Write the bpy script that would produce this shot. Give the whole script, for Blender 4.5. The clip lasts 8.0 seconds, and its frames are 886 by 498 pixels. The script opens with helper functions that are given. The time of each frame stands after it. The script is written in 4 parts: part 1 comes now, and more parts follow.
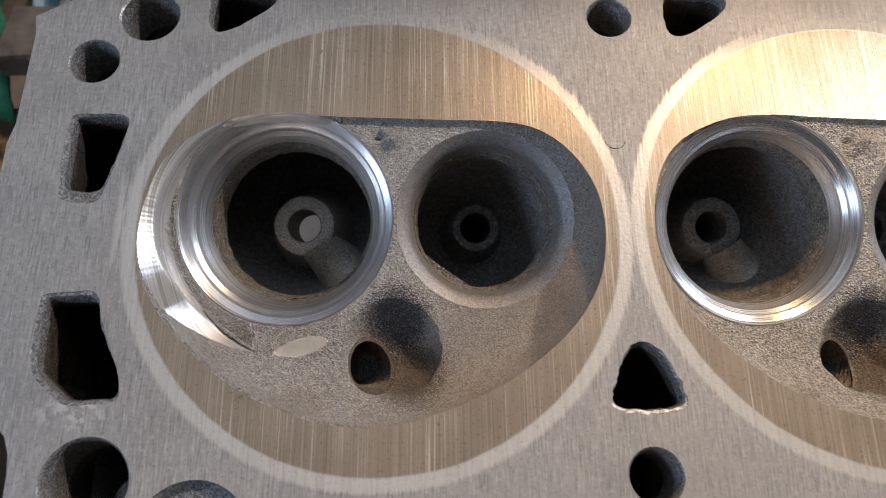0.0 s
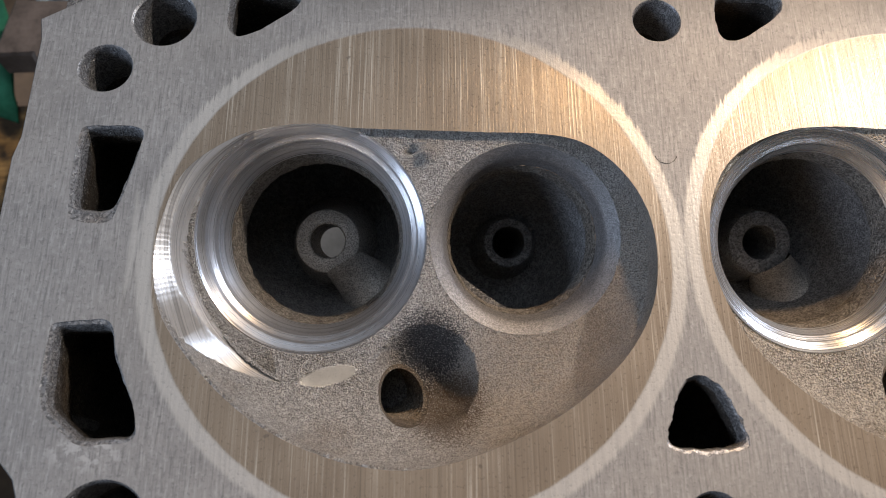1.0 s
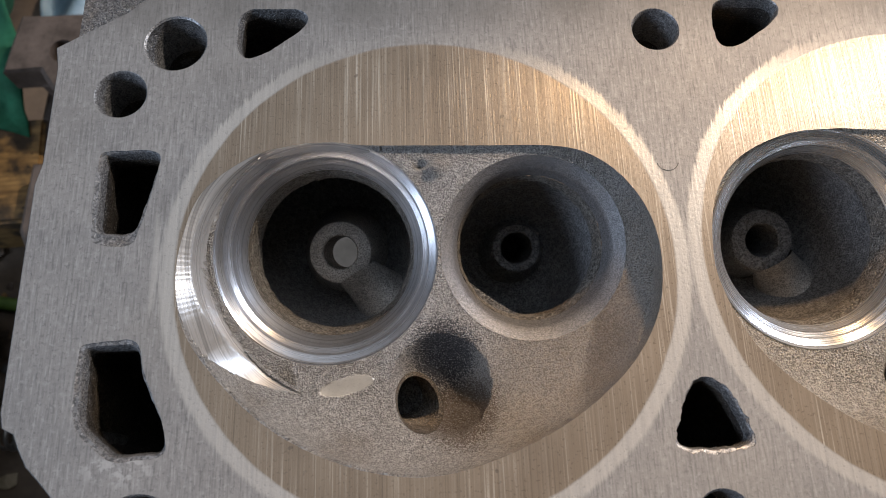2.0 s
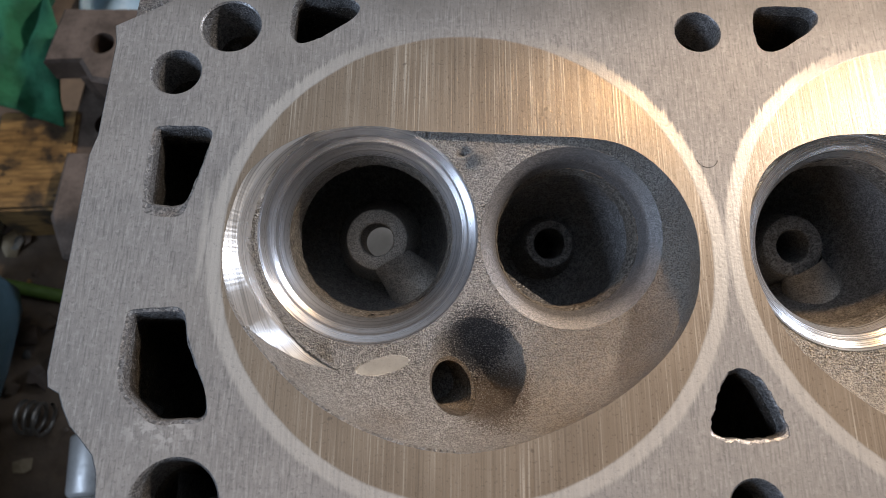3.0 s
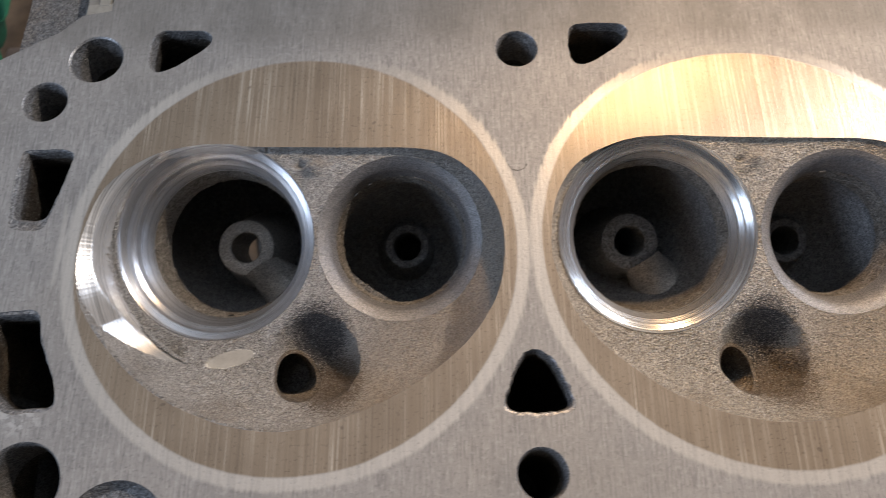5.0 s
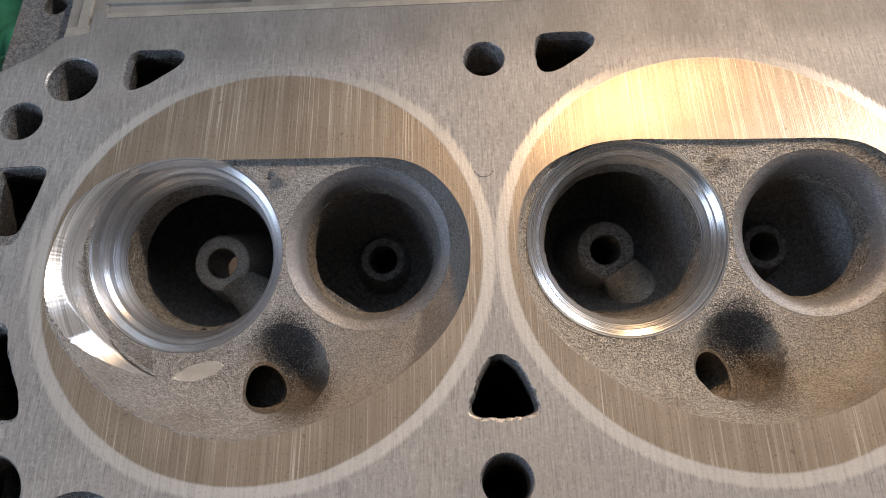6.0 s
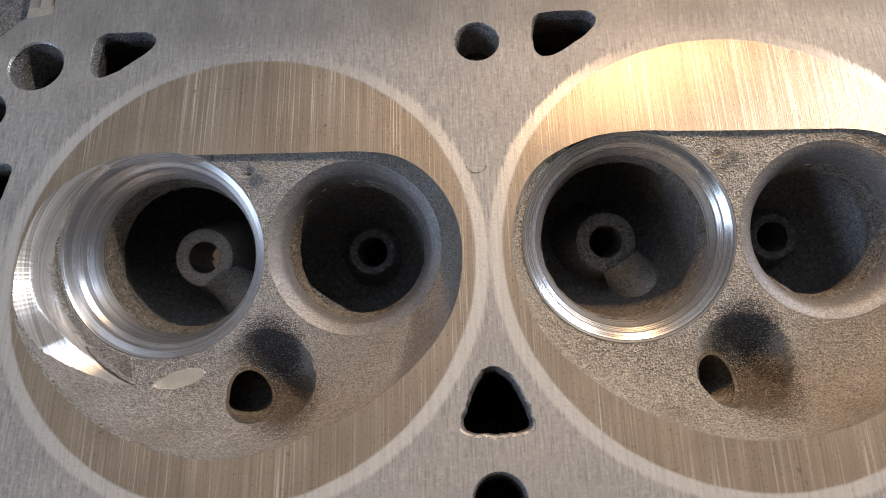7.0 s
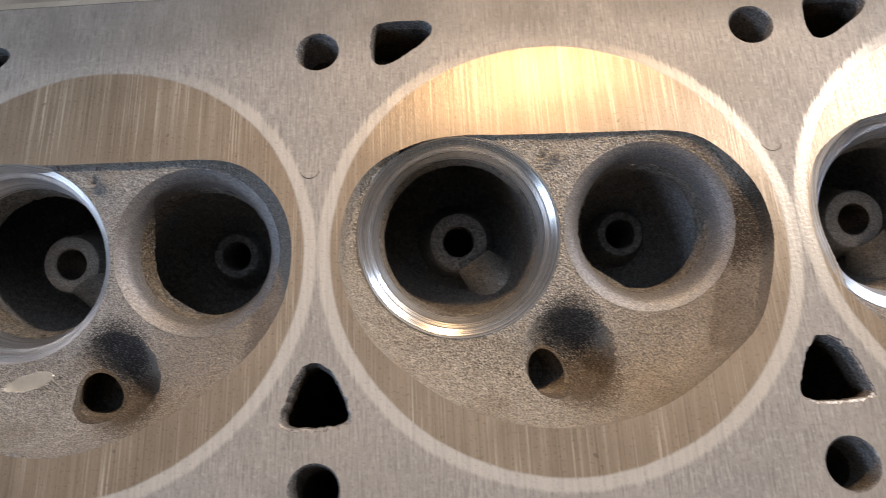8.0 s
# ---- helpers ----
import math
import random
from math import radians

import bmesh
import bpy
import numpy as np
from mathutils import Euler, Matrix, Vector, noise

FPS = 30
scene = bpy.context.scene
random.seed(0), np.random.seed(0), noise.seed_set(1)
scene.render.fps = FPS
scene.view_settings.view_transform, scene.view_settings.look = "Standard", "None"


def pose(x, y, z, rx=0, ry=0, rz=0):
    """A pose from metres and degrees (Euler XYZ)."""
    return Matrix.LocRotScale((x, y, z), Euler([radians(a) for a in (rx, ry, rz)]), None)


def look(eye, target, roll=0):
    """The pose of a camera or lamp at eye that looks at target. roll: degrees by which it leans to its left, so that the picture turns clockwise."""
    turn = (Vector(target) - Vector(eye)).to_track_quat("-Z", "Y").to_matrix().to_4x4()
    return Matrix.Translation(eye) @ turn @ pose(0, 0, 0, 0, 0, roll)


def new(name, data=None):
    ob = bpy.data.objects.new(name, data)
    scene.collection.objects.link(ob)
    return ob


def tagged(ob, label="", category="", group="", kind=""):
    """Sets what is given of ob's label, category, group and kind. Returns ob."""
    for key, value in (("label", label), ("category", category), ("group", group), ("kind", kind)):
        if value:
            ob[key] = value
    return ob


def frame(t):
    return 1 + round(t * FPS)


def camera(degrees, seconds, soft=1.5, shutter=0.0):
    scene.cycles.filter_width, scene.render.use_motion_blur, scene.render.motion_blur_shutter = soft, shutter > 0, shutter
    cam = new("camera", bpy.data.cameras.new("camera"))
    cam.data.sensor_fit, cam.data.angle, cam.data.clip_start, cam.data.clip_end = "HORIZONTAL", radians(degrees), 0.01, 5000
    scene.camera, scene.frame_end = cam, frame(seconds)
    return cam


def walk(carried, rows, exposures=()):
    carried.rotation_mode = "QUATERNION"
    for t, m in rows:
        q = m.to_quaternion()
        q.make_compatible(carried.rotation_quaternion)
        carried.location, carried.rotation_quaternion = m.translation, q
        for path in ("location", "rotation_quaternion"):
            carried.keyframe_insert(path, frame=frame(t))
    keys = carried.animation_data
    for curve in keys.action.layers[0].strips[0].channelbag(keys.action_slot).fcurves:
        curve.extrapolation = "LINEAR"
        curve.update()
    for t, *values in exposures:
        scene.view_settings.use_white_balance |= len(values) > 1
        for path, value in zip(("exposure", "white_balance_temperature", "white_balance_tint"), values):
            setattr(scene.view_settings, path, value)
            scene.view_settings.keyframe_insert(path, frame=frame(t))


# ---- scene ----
cam = camera(62.17, 8.0, soft=0.8, shutter=0.25)
PATH = [
    (0, (-0.04685, -0.03316, 0.15080), (-0.04234, 0.01726, 0.00960), 4.91),
    (0.5, (-0.05505, -0.02485, 0.14529), (-0.04970, 0.02500, 0.00392), 5.87),
    (1, (-0.05395, -0.02217, 0.14207), (-0.04999, 0.02589, 0.00003), 4.62),
    (1.5, (-0.05534, -0.02122, 0.14002), (-0.05039, 0.02456, -0.00274), 4.29),
    (1.7, (-0.05461, -0.01883, 0.14318), (-0.05142, 0.02696, 0.00037), 1.88),
    (2.8, (-0.06107, -0.02514, 0.15256), (-0.05920, 0.02347, 0.01066), 2.57),
    (3, (-0.06305, -0.02802, 0.14846), (-0.06134, 0.02236, 0.00719), 2.75),
    (3.5, (-0.06728, -0.02673, 0.14600), (-0.06574, 0.02392, 0.00482), 3.43),
    (4, (-0.06866, -0.02915, 0.14806), (-0.06629, 0.02251, 0.00726), 3.70),
    (4.5, (-0.05785, -0.03871, 0.15556), (-0.05769, 0.01390, 0.01509), 0.98),
    (5, (-0.01925, -0.03852, 0.16334), (-0.02050, 0.01567, 0.02348), -2.18),
    (5.2, (-0.00961, -0.04965, 0.15964), (-0.01270, 0.01262, 0.02321), -3.91),
    (6.3, (-0.00692, -0.03732, 0.15962), (-0.01148, 0.02162, 0.02176), -6.46),
    (6.5, (-0.00732, -0.03029, 0.15891), (-0.01104, 0.02316, 0.01880), -6.24),
    (7, (-0.00454, -0.02909, 0.15526), (-0.00970, 0.02177, 0.01424), -7.68),
    (7.5, (0.01233, -0.02862, 0.15891), (0.00728, 0.02327, 0.01826), -7.82),
    (8, (0.03303, -0.03334, 0.16043), (0.02998, 0.01806, 0.01955), -6.51),
]
cam.data.dof.use_dof, cam.data.dof.focus_distance, cam.data.dof.aperture_fstop = True, 0.172, 22.0
walk(cam, [(t, look(eye, target, roll)) for t, eye, target, roll in PATH])

# ---- world and light ----
world = bpy.data.worlds.new("workshop_air")
world.use_nodes = True
world.node_tree.nodes["Background"].inputs[0].default_value = (0.75, 0.85, 1.0, 1)
world.node_tree.nodes["Background"].inputs[1].default_value = 0.2
scene.world = world
scene.view_settings.exposure = 0.15


def lamp(name, kind, place, target, power, colour, size):
    data = bpy.data.lights.new(name, kind)
    data.energy, data.color = power, colour
    if kind == "AREA":
        data.shape, data.size = "DISK", size
    else:
        data.shadow_soft_size = size
    if kind == "SPOT":
        data.spot_size, data.spot_blend = radians(75), 0.9
    ob = new(name, data)
    ob.matrix_world = look(place, target)
    return ob


lamp("warm_work_lamp", "SPOT", (0.082, 0.205, 0.205), (0.075, -0.030, 0), 2.0, (1.0, 0.62, 0.30), 0.011)
lamp("white_bench_lamp", "POINT", (0.950, 0.720, 1.057), (0, 0.03, 0), 52.0, (1.0, 0.865, 0.745), 0.040)
# unseen overhead source, added as soft blue fill for the shaded parts
lamp("ceiling_fill", "AREA", (-0.20, 0.60, 1.58), (-0.2, 0.6, 0), 3.0, (0.70, 0.82, 1.0), 1.5)
lamp("window_daylight", "AREA", (2.20, 1.10, 1.00), (0, 0.03, 0), 20.0, (0.66, 0.78, 1.0), 0.42)
lamp("side_window_daylight", "AREA", (-2.00, -0.90, 1.20), (0, 0.03, 0), 22.0, (0.62, 0.76, 1.0), 0.8)

# ---- materials ----
class Mat:
    """A node material with short helpers."""

    def __init__(self, name):
        self.m = bpy.data.materials.new(name)
        self.m.use_nodes = True
        self.t = self.m.node_tree
        self.b = self.t.nodes["Principled BSDF"]
        self.co = self.t.nodes.new("ShaderNodeTexCoord").outputs["Object"]

    def node(self, kind, **kw):
        n = self.t.nodes.new(kind)
        for k, v in kw.items():
            n.inputs[k].default_value = v
        return n

    def link(self, a, b):
        self.t.links.new(a, b)

    def put(self, socket, value):
        if isinstance(value, (int, float)):
            socket.default_value = value
        elif isinstance(value, tuple):
            socket.default_value = (*value, 1) if len(value) == 3 and socket.type == "RGBA" else value
        else:
            self.link(value, socket)

    def scaled(self, s):
        n = self.t.nodes.new("ShaderNodeMapping")
        n.inputs["Scale"].default_value = s
        self.link(self.co, n.inputs["Vector"])
        return n.outputs[0]

    def noise(self, scale, detail=4.0, rough=0.55, vec=None):
        n = self.node("ShaderNodeTexNoise", Scale=scale, Detail=detail, Roughness=rough)
        self.link(vec or self.co, n.inputs["Vector"])
        return n.outputs["Fac"]

    def math(self, op, a, b=0.0, c=0.0, clamp=False):
        n = self.t.nodes.new("ShaderNodeMath")
        n.operation, n.use_clamp = op, clamp
        for i, v in enumerate((a, b, c)):
            self.put(n.inputs[i], v)
        return n.outputs[0]

    def ramp(self, x, a, b, lo=0.0, hi=1.0):
        n = self.t.nodes.new("ShaderNodeMapRange")
        n.interpolation_type = "SMOOTHSTEP"
        for k, v in (("Value", x), ("From Min", a), ("From Max", b), ("To Min", lo), ("To Max", hi)):
            self.put(n.inputs[k], v)
        return n.outputs["Result"]

    def mix(self, f, a, b):
        n = self.t.nodes.new("ShaderNodeMix")
        n.data_type = "RGBA"
        self.put(n.inputs["Factor"], f)
        self.put(n.inputs[6], a)
        self.put(n.inputs[7], b)
        return n.outputs[2]

    def bump(self, height, strength, distance, normal=None):
        n = self.node("ShaderNodeBump", Strength=strength, Distance=distance)
        self.link(height, n.inputs["Height"])
        if normal:
            self.link(normal, n.inputs["Normal"])
        self.link(n.outputs[0], self.b.inputs["Normal"])
        return n.outputs[0]

    def set(self, **kw):
        for k, v in kw.items():
            self.put(self.b.inputs[k.replace("_", " ")], v)
        return self.m


PITCH, CY = 0.1118, 0.0270


def deck_material():
    """Milled aluminium with long cutter lines, gasket ring prints and brown stains inside them."""
    M = Mat("milled_aluminium_deck")
    sep = M.t.nodes.new("ShaderNodeSeparateXYZ")
    M.link(M.co, sep.inputs[0])
    x, y = sep.outputs[0], sep.outputs[1]
    lines = M.noise(1.0, 4, 0.6, M.scaled((2600, 20, 1)))
    long_lines = M.noise(1.0, 3, 0.55, M.scaled((900, 6, 1)))
    short_lines = M.noise(1.0, 3, 0.6, M.scaled((2100, 160, 1)))
    mott = M.noise(38, 4, 0.6)
    fine = M.noise(1300, 3, 0.6)
    lx = M.math("PINGPONG", M.math("ADD", x, PITCH), PITCH / 2)
    # distance from the nearest bore centre, bores one pitch apart
    lx = M.math("SUBTRACT", PITCH / 2, lx)
    ly = M.math("SUBTRACT", y, CY - 0.0011)
    r = M.math("SQRT", M.math("ADD", M.math("MULTIPLY", lx, lx), M.math("MULTIPLY", ly, ly)))
    r = M.math("ADD", r, M.math("MULTIPLY", M.math("SUBTRACT", mott, 0.5), 0.0014))
    # the print's outer edge is combed out along the cutter lines where it runs across them
    comb = M.math("MULTIPLY", M.math("SUBTRACT", short_lines, 0.5), M.ramp(ly, 0.012, 0.040, 0.0014, 0.0044))
    outer_r = M.math("ADD", r, comb)
    ring = M.math("MULTIPLY", M.ramp(r, 0.0525, 0.0533), M.ramp(outer_r, 0.0552, 0.0564, 1, 0))
    here = M.ramp(x, -0.1140, -0.1125)          # no bore beyond the end of the head
    ring = M.math("MULTIPLY", ring, here)
    ring = M.math("MULTIPLY", ring, M.ramp(M.math("SUBTRACT", ly, M.math("MULTIPLY", lx, 0.5)), 0.016, 0.050, 1.0, 0.10))    # the gasket pressed less along the top
    inside = M.math("MULTIPLY", M.ramp(r, 0.0525, 0.0533, 1, 0), here)
    # cast-grey skin: stipple and short hatching
    outer = M.mix(M.ramp(mott, 0.3, 0.7), (0.306, 0.302, 0.298), (0.370, 0.361, 0.350))
    outer = M.mix(M.ramp(short_lines, 0.50, 0.70, 0.0, 0.62), outer, (0.17, 0.17, 0.17))
    outer = M.mix(M.ramp(short_lines, 0.47, 0.30, 0.0, 0.5), outer, (0.52, 0.52, 0.515))
    pits = M.noise(1.0, 3, 0.7, M.scaled((900, 420, 1)))
    outer = M.mix(M.ramp(pits, 0.62, 0.72, 0.0, 0.55), outer, (0.19, 0.19, 0.19))
    outer = M.mix(M.ramp(fine, 0.56, 0.68, 0.0, 0.50), outer, (0.16, 0.16, 0.16))
    blots = M.noise(820, 3, 0.6)
    outer = M.mix(M.ramp(blots, 0.52, 0.70, 0.0, 0.28), outer, (0.20, 0.20, 0.20))
    outer = M.mix(M.ramp(blots, 0.46, 0.30, 0.0, 0.35), outer, (0.52, 0.52, 0.515))
    outer = M.mix(M.ramp(M.noise(11, 3, 0.5), 0.52, 0.70, 0.0, 0.28), outer, (0.30, 0.275, 0.235))
    # uneven darker tone along the far side of the deck
    oil = M.math("MULTIPLY", M.ramp(y, 0.078, 0.090), M.ramp(M.noise(1.0, 3, 0.6, M.scaled((60, 26, 1))), 0.30, 0.60, 0.25, 0.62))
    outer = M.mix(oil, outer, (0.165, 0.160, 0.148))
    # brown varnish inside the bores, streaked along the cut
    wear = M.noise(1.0, 3, 0.55, M.scaled((150, 24, 1)))
    inner = M.mix(M.ramp(mott, 0.3, 0.7), (0.250, 0.203, 0.152), (0.325, 0.268, 0.203))
    inner = M.mix(M.ramp(long_lines, 0.50, 0.76, 0.0, 0.30), inner, (0.58, 0.53, 0.45))
    inner = M.mix(M.ramp(long_lines, 0.46, 0.26, 0.0, 0.28), inner, (0.20, 0.16, 0.115))
    inner = M.mix(M.math("MULTIPLY", M.ramp(lines, 0.52, 0.70, 0.0, 0.75), M.ramp(wear, 0.36, 0.64, 0.20, 1.0)), inner, (0.70, 0.65, 0.56))
    inner = M.mix(M.math("MULTIPLY", M.ramp(lines, 0.48, 0.30, 0.0, 0.70), M.ramp(wear, 0.64, 0.36, 0.25, 1.0)), inner, (0.15, 0.122, 0.09))
    col = M.mix(inside, outer, inner)
    col = M.mix(M.math("MULTIPLY", ring, M.ramp(long_lines, 0.3, 0.6, 0.50, 0.80)), col, (0.61, 0.59, 0.55))
    spots = M.math("MULTIPLY", M.noise(330, 1, 0.4), inside)
    col = M.mix(M.ramp(spots, 0.775, 0.80, 0.0, 0.6), col, (0.13, 0.105, 0.085))
    # pale corrosion bloom round the end coolant opening
    near = M.math("SQRT", M.math("ADD", M.math("POWER", M.math("ADD", x, 0.1165), 2.0), M.math("POWER", M.math("MULTIPLY", M.math("ADD", y, 0.0135), 1.9), 2.0)))
    col = M.mix(M.math("MULTIPLY", M.ramp(near, 0.0095, 0.004), M.ramp(M.noise(420, 3, 0.6), 0.48, 0.58, 0.0, 0.45)), col, (0.68, 0.68, 0.67))
    rough = M.math("ADD", 0.50, M.math("MULTIPLY", M.math("SUBTRACT", fine, 0.5), 0.30))
    rough = M.math("SUBTRACT", rough, M.math("MULTIPLY", M.math("ADD", ring, inside), 0.19))
    metal = M.math("ADD", M.ramp(inside, 0, 1, 0.05, 0.23), M.math("MULTIPLY", ring, 0.14), 0.0, True)
    n = M.bump(pits, 0.30, 0.00012)
    n = M.bump(M.math("MULTIPLY", fine, M.ramp(inside, 0, 1, 1.0, 0.25)), 0.5, 0.00012, n)
    M.bump(M.math("ADD", M.math("MULTIPLY", lines, M.ramp(inside, 0, 1, 0.1, 0.8)), M.math("MULTIPLY", short_lines, M.ramp(inside, 0, 1, 0.55, 0.10))), 0.6, 0.00014, n)
    across = M.t.nodes.new("ShaderNodeCombineXYZ")      # gloss spreads across the cutter lines
    across.inputs[0].default_value = 1.0
    M.link(across.outputs[0], M.b.inputs["Tangent"])
    return M.set(Base_Color=col, Roughness=rough, Metallic=metal, Anisotropic=0.5, Specular_IOR_Level=M.ramp(inside, 0, 1, 0.16, 0.40))


def cast_material(name, dark, light, metal=0.35, grain=4200.0, depth=0.00050, tint=(0.30, 0.22, 0.14), soot_and_shade=False, glints=0.35, burnt=False):
    """Sand-cast aluminium: grainy relief, stains at two sizes."""
    M = Mat(name)
    g = M.noise(grain, 2, 0.6)
    g2 = M.noise(grain * 0.3, 3, 0.6)
    s = M.noise(60, 4, 0.6)
    col = M.mix(M.ramp(g2, 0.3, 0.7), dark, light)
    col = M.mix(M.ramp(s, 0.45, 0.75, 0.0, 0.5), col, tint)
    col = M.mix(M.ramp(g, 0.56, 0.40, 0.0, 0.74), col, tuple(c * 0.34 for c in dark))
    # grain sparkle painted as pale specks in the base colour
    glint = M.noise(grain * 1.3, 1, 0.5)
    col = M.mix(M.ramp(glint, 0.62, 0.70, 0.0, glints), col, (0.85, 0.83, 0.80))
    if soot_and_shade:
        # black carbon specks round the plug, mixed with shade painted into its hollow
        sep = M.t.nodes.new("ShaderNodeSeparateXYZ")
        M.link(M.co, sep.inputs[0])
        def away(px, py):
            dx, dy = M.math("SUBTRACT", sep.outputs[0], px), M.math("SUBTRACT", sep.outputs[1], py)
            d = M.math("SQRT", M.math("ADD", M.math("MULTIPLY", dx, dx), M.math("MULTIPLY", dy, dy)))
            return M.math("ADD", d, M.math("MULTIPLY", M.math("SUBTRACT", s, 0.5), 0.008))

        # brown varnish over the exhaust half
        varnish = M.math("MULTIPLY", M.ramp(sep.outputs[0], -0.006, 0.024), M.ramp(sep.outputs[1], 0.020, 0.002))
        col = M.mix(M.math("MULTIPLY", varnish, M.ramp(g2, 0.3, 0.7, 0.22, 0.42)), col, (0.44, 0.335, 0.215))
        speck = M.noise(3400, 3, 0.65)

        def dirt_and_shade(col, amount, most, colour):
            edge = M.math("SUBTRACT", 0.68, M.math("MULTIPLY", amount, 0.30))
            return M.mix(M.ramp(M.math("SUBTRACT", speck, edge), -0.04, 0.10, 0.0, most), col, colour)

        col = dirt_and_shade(col, M.ramp(away(0.0065, -0.0300), 0.0140, 0.0040), 0.80, (0.115, 0.072, 0.036))
        # blackest in the hollow's upper half, where its shade is coloured in too
        col = dirt_and_shade(col, M.ramp(away(0.0030, -0.0185), 0.0120, 0.0035), 0.92, (0.030, 0.031, 0.038))
        if burnt:
            # a scorched patch on the far side of the exhaust
            col = dirt_and_shade(col, M.ramp(away(0.0470, 0.0030), 0.0160, 0.0040), 0.88, (0.060, 0.044, 0.030))
    rough = M.ramp(g, 0.3, 0.7, 0.62, 0.36)
    n = M.bump(g2, 0.6, depth * 1.6)
    M.bump(g, 0.9, depth, n)
    return M.set(Base_Color=col, Roughness=rough, Metallic=metal)


def turned_material(name, base, rough, rings=3000.0, centre=None, aniso=0.7, metal=1.0, relief=0.5, bands=0.5):
    """Lathe-cut metal: rings about the part's own axis, or about an upright one through centre."""
    M = Mat(name)
    sep = M.t.nodes.new("ShaderNodeSeparateXYZ")
    M.link(M.co, sep.inputs[0])
    x, y, z = sep.outputs
    if centre:
        x, y = M.math("SUBTRACT", x, centre[0]), M.math("SUBTRACT", y, centre[1])
    r = M.math("SQRT", M.math("ADD", M.math("MULTIPLY", x, x), M.math("MULTIPLY", y, y)))
    p = M.math("ADD", M.math("MULTIPLY", r, rings), M.math("MULTIPLY", z, rings * 0.8))

    def groove(scale):
        n = M.t.nodes.new("ShaderNodeTexNoise")
        n.noise_dimensions = "1D"
        n.inputs["Scale"].default_value, n.inputs["Detail"].default_value = scale, 4.0
        M.link(p, n.inputs["W"])
        return n.outputs["Fac"]

    fine, broad = groove(1.0), groove(0.33)
    s = M.noise(160, 4, 0.6)
    col = M.mix(M.ramp(s, 0.4, 0.75, 0.0, 0.4), base, tuple(c * 0.6 for c in base))
    col = M.mix(M.ramp(broad, 0.50, 0.66, 0.0, bands), col, tuple(c * 0.30 for c in base))
    M.bump(fine, relief, 0.00010)
    if centre:
        c = M.t.nodes.new("ShaderNodeCombineXYZ")
        M.link(M.math("MULTIPLY", y, -1.0), c.inputs[0])
        M.link(x, c.inputs[1])
        M.link(c.outputs[0], M.b.inputs["Tangent"])
    else:
        tan = M.t.nodes.new("ShaderNodeTangent")
        tan.direction_type, tan.axis = "RADIAL", "Z"
        M.link(tan.outputs[0], M.b.inputs["Tangent"])
    return M.set(Base_Color=col, Roughness=M.ramp(fine, 0.3, 0.7, rough, rough + 0.12), Metallic=metal, Anisotropic=aniso, Anisotropic_Rotation=0.25)


def plain_material(name, a, b, scale=40.0, rough=0.7, metal=0.0, bump=0.0, dist=0.001):
    M = Mat(name)
    n = M.noise(scale, 5, 0.6)
    f = M.noise(scale * 9, 3, 0.6)
    col = M.mix(M.ramp(n, 0.3, 0.7), a, b)
    col = M.mix(M.ramp(f, 0.5, 0.8, 0.0, 0.3), col, tuple(c * 0.45 for c in a))
    if bump:
        M.bump(f, bump, dist)
    return M.set(Base_Color=col, Roughness=M.ramp(f, 0.2, 0.8, rough - 0.08, rough + 0.08), Metallic=metal)


DECK = deck_material()
CAST = cast_material("cast_chamber_aluminium", (0.50, 0.485, 0.468), (0.80, 0.78, 0.755), metal=0.25, grain=2900, depth=0.0016, soot_and_shade=True, glints=1.0)
PLAIN_CAST = cast_material("clean_chamber_aluminium", (0.52, 0.485, 0.43), (0.82, 0.775, 0.70), metal=0.25, grain=2300, depth=0.0020, soot_and_shade=True, burnt=True, glints=1.0)
# port metal kept darker than the chamber's: part of its shade is colour
BOWL = cast_material("shaded_port_aluminium", (0.22, 0.219, 0.222), (0.42, 0.418, 0.42), metal=0.15, grain=2200, depth=0.0006, tint=(0.26, 0.235, 0.21), glints=0.2)
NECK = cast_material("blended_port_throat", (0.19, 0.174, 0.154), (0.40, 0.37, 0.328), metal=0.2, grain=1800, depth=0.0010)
FLANK = cast_material("cast_flank_aluminium", (0.20, 0.20, 0.205), (0.35, 0.35, 0.35), metal=0.4, grain=2200, depth=0.0005)
# near-black recess walls: the shade of their depth is put into the colour
RECESS_SHADE = cast_material("shade_dark_recess", (0.030, 0.026, 0.022), (0.075, 0.065, 0.055), metal=0.0, grain=2200, depth=0.0004)
LIP = cast_material("worn_opening_lip", (0.20, 0.205, 0.215), (0.32, 0.325, 0.335), metal=0.1, grain=1500, depth=0.0002)
RIM = cast_material("cut_edge_aluminium", (0.34, 0.34, 0.35), (0.54, 0.54, 0.54), metal=0.6, grain=2400, depth=0.0001)
CUT = turned_material("freshly_cut_aluminium", (0.88, 0.885, 0.91), 0.27, metal=0.9, bands=0.32)
BORED = turned_material("bored_chamber_wall", (0.60, 0.59, 0.575), 0.25, 1500.0, (-0.0226, 0.0043), 0.7, 0.42, 0.30, 0.40)
SEAT = turned_material("ground_valve_seat_steel", (0.74, 0.74, 0.745), 0.24, 1800.0, metal=0.85, relief=0.25, bands=0.2)
LEDGE = plain_material("skimmed_cast_ledge", (0.235, 0.222, 0.20), (0.34, 0.325, 0.295), 70, 0.5, 0.1, 0.35, 0.0003)
WORN = plain_material("worn_machined_edge", (0.33, 0.31, 0.27), (0.45, 0.425, 0.375), 90, 0.45, 0.15, 0.25, 0.0002)
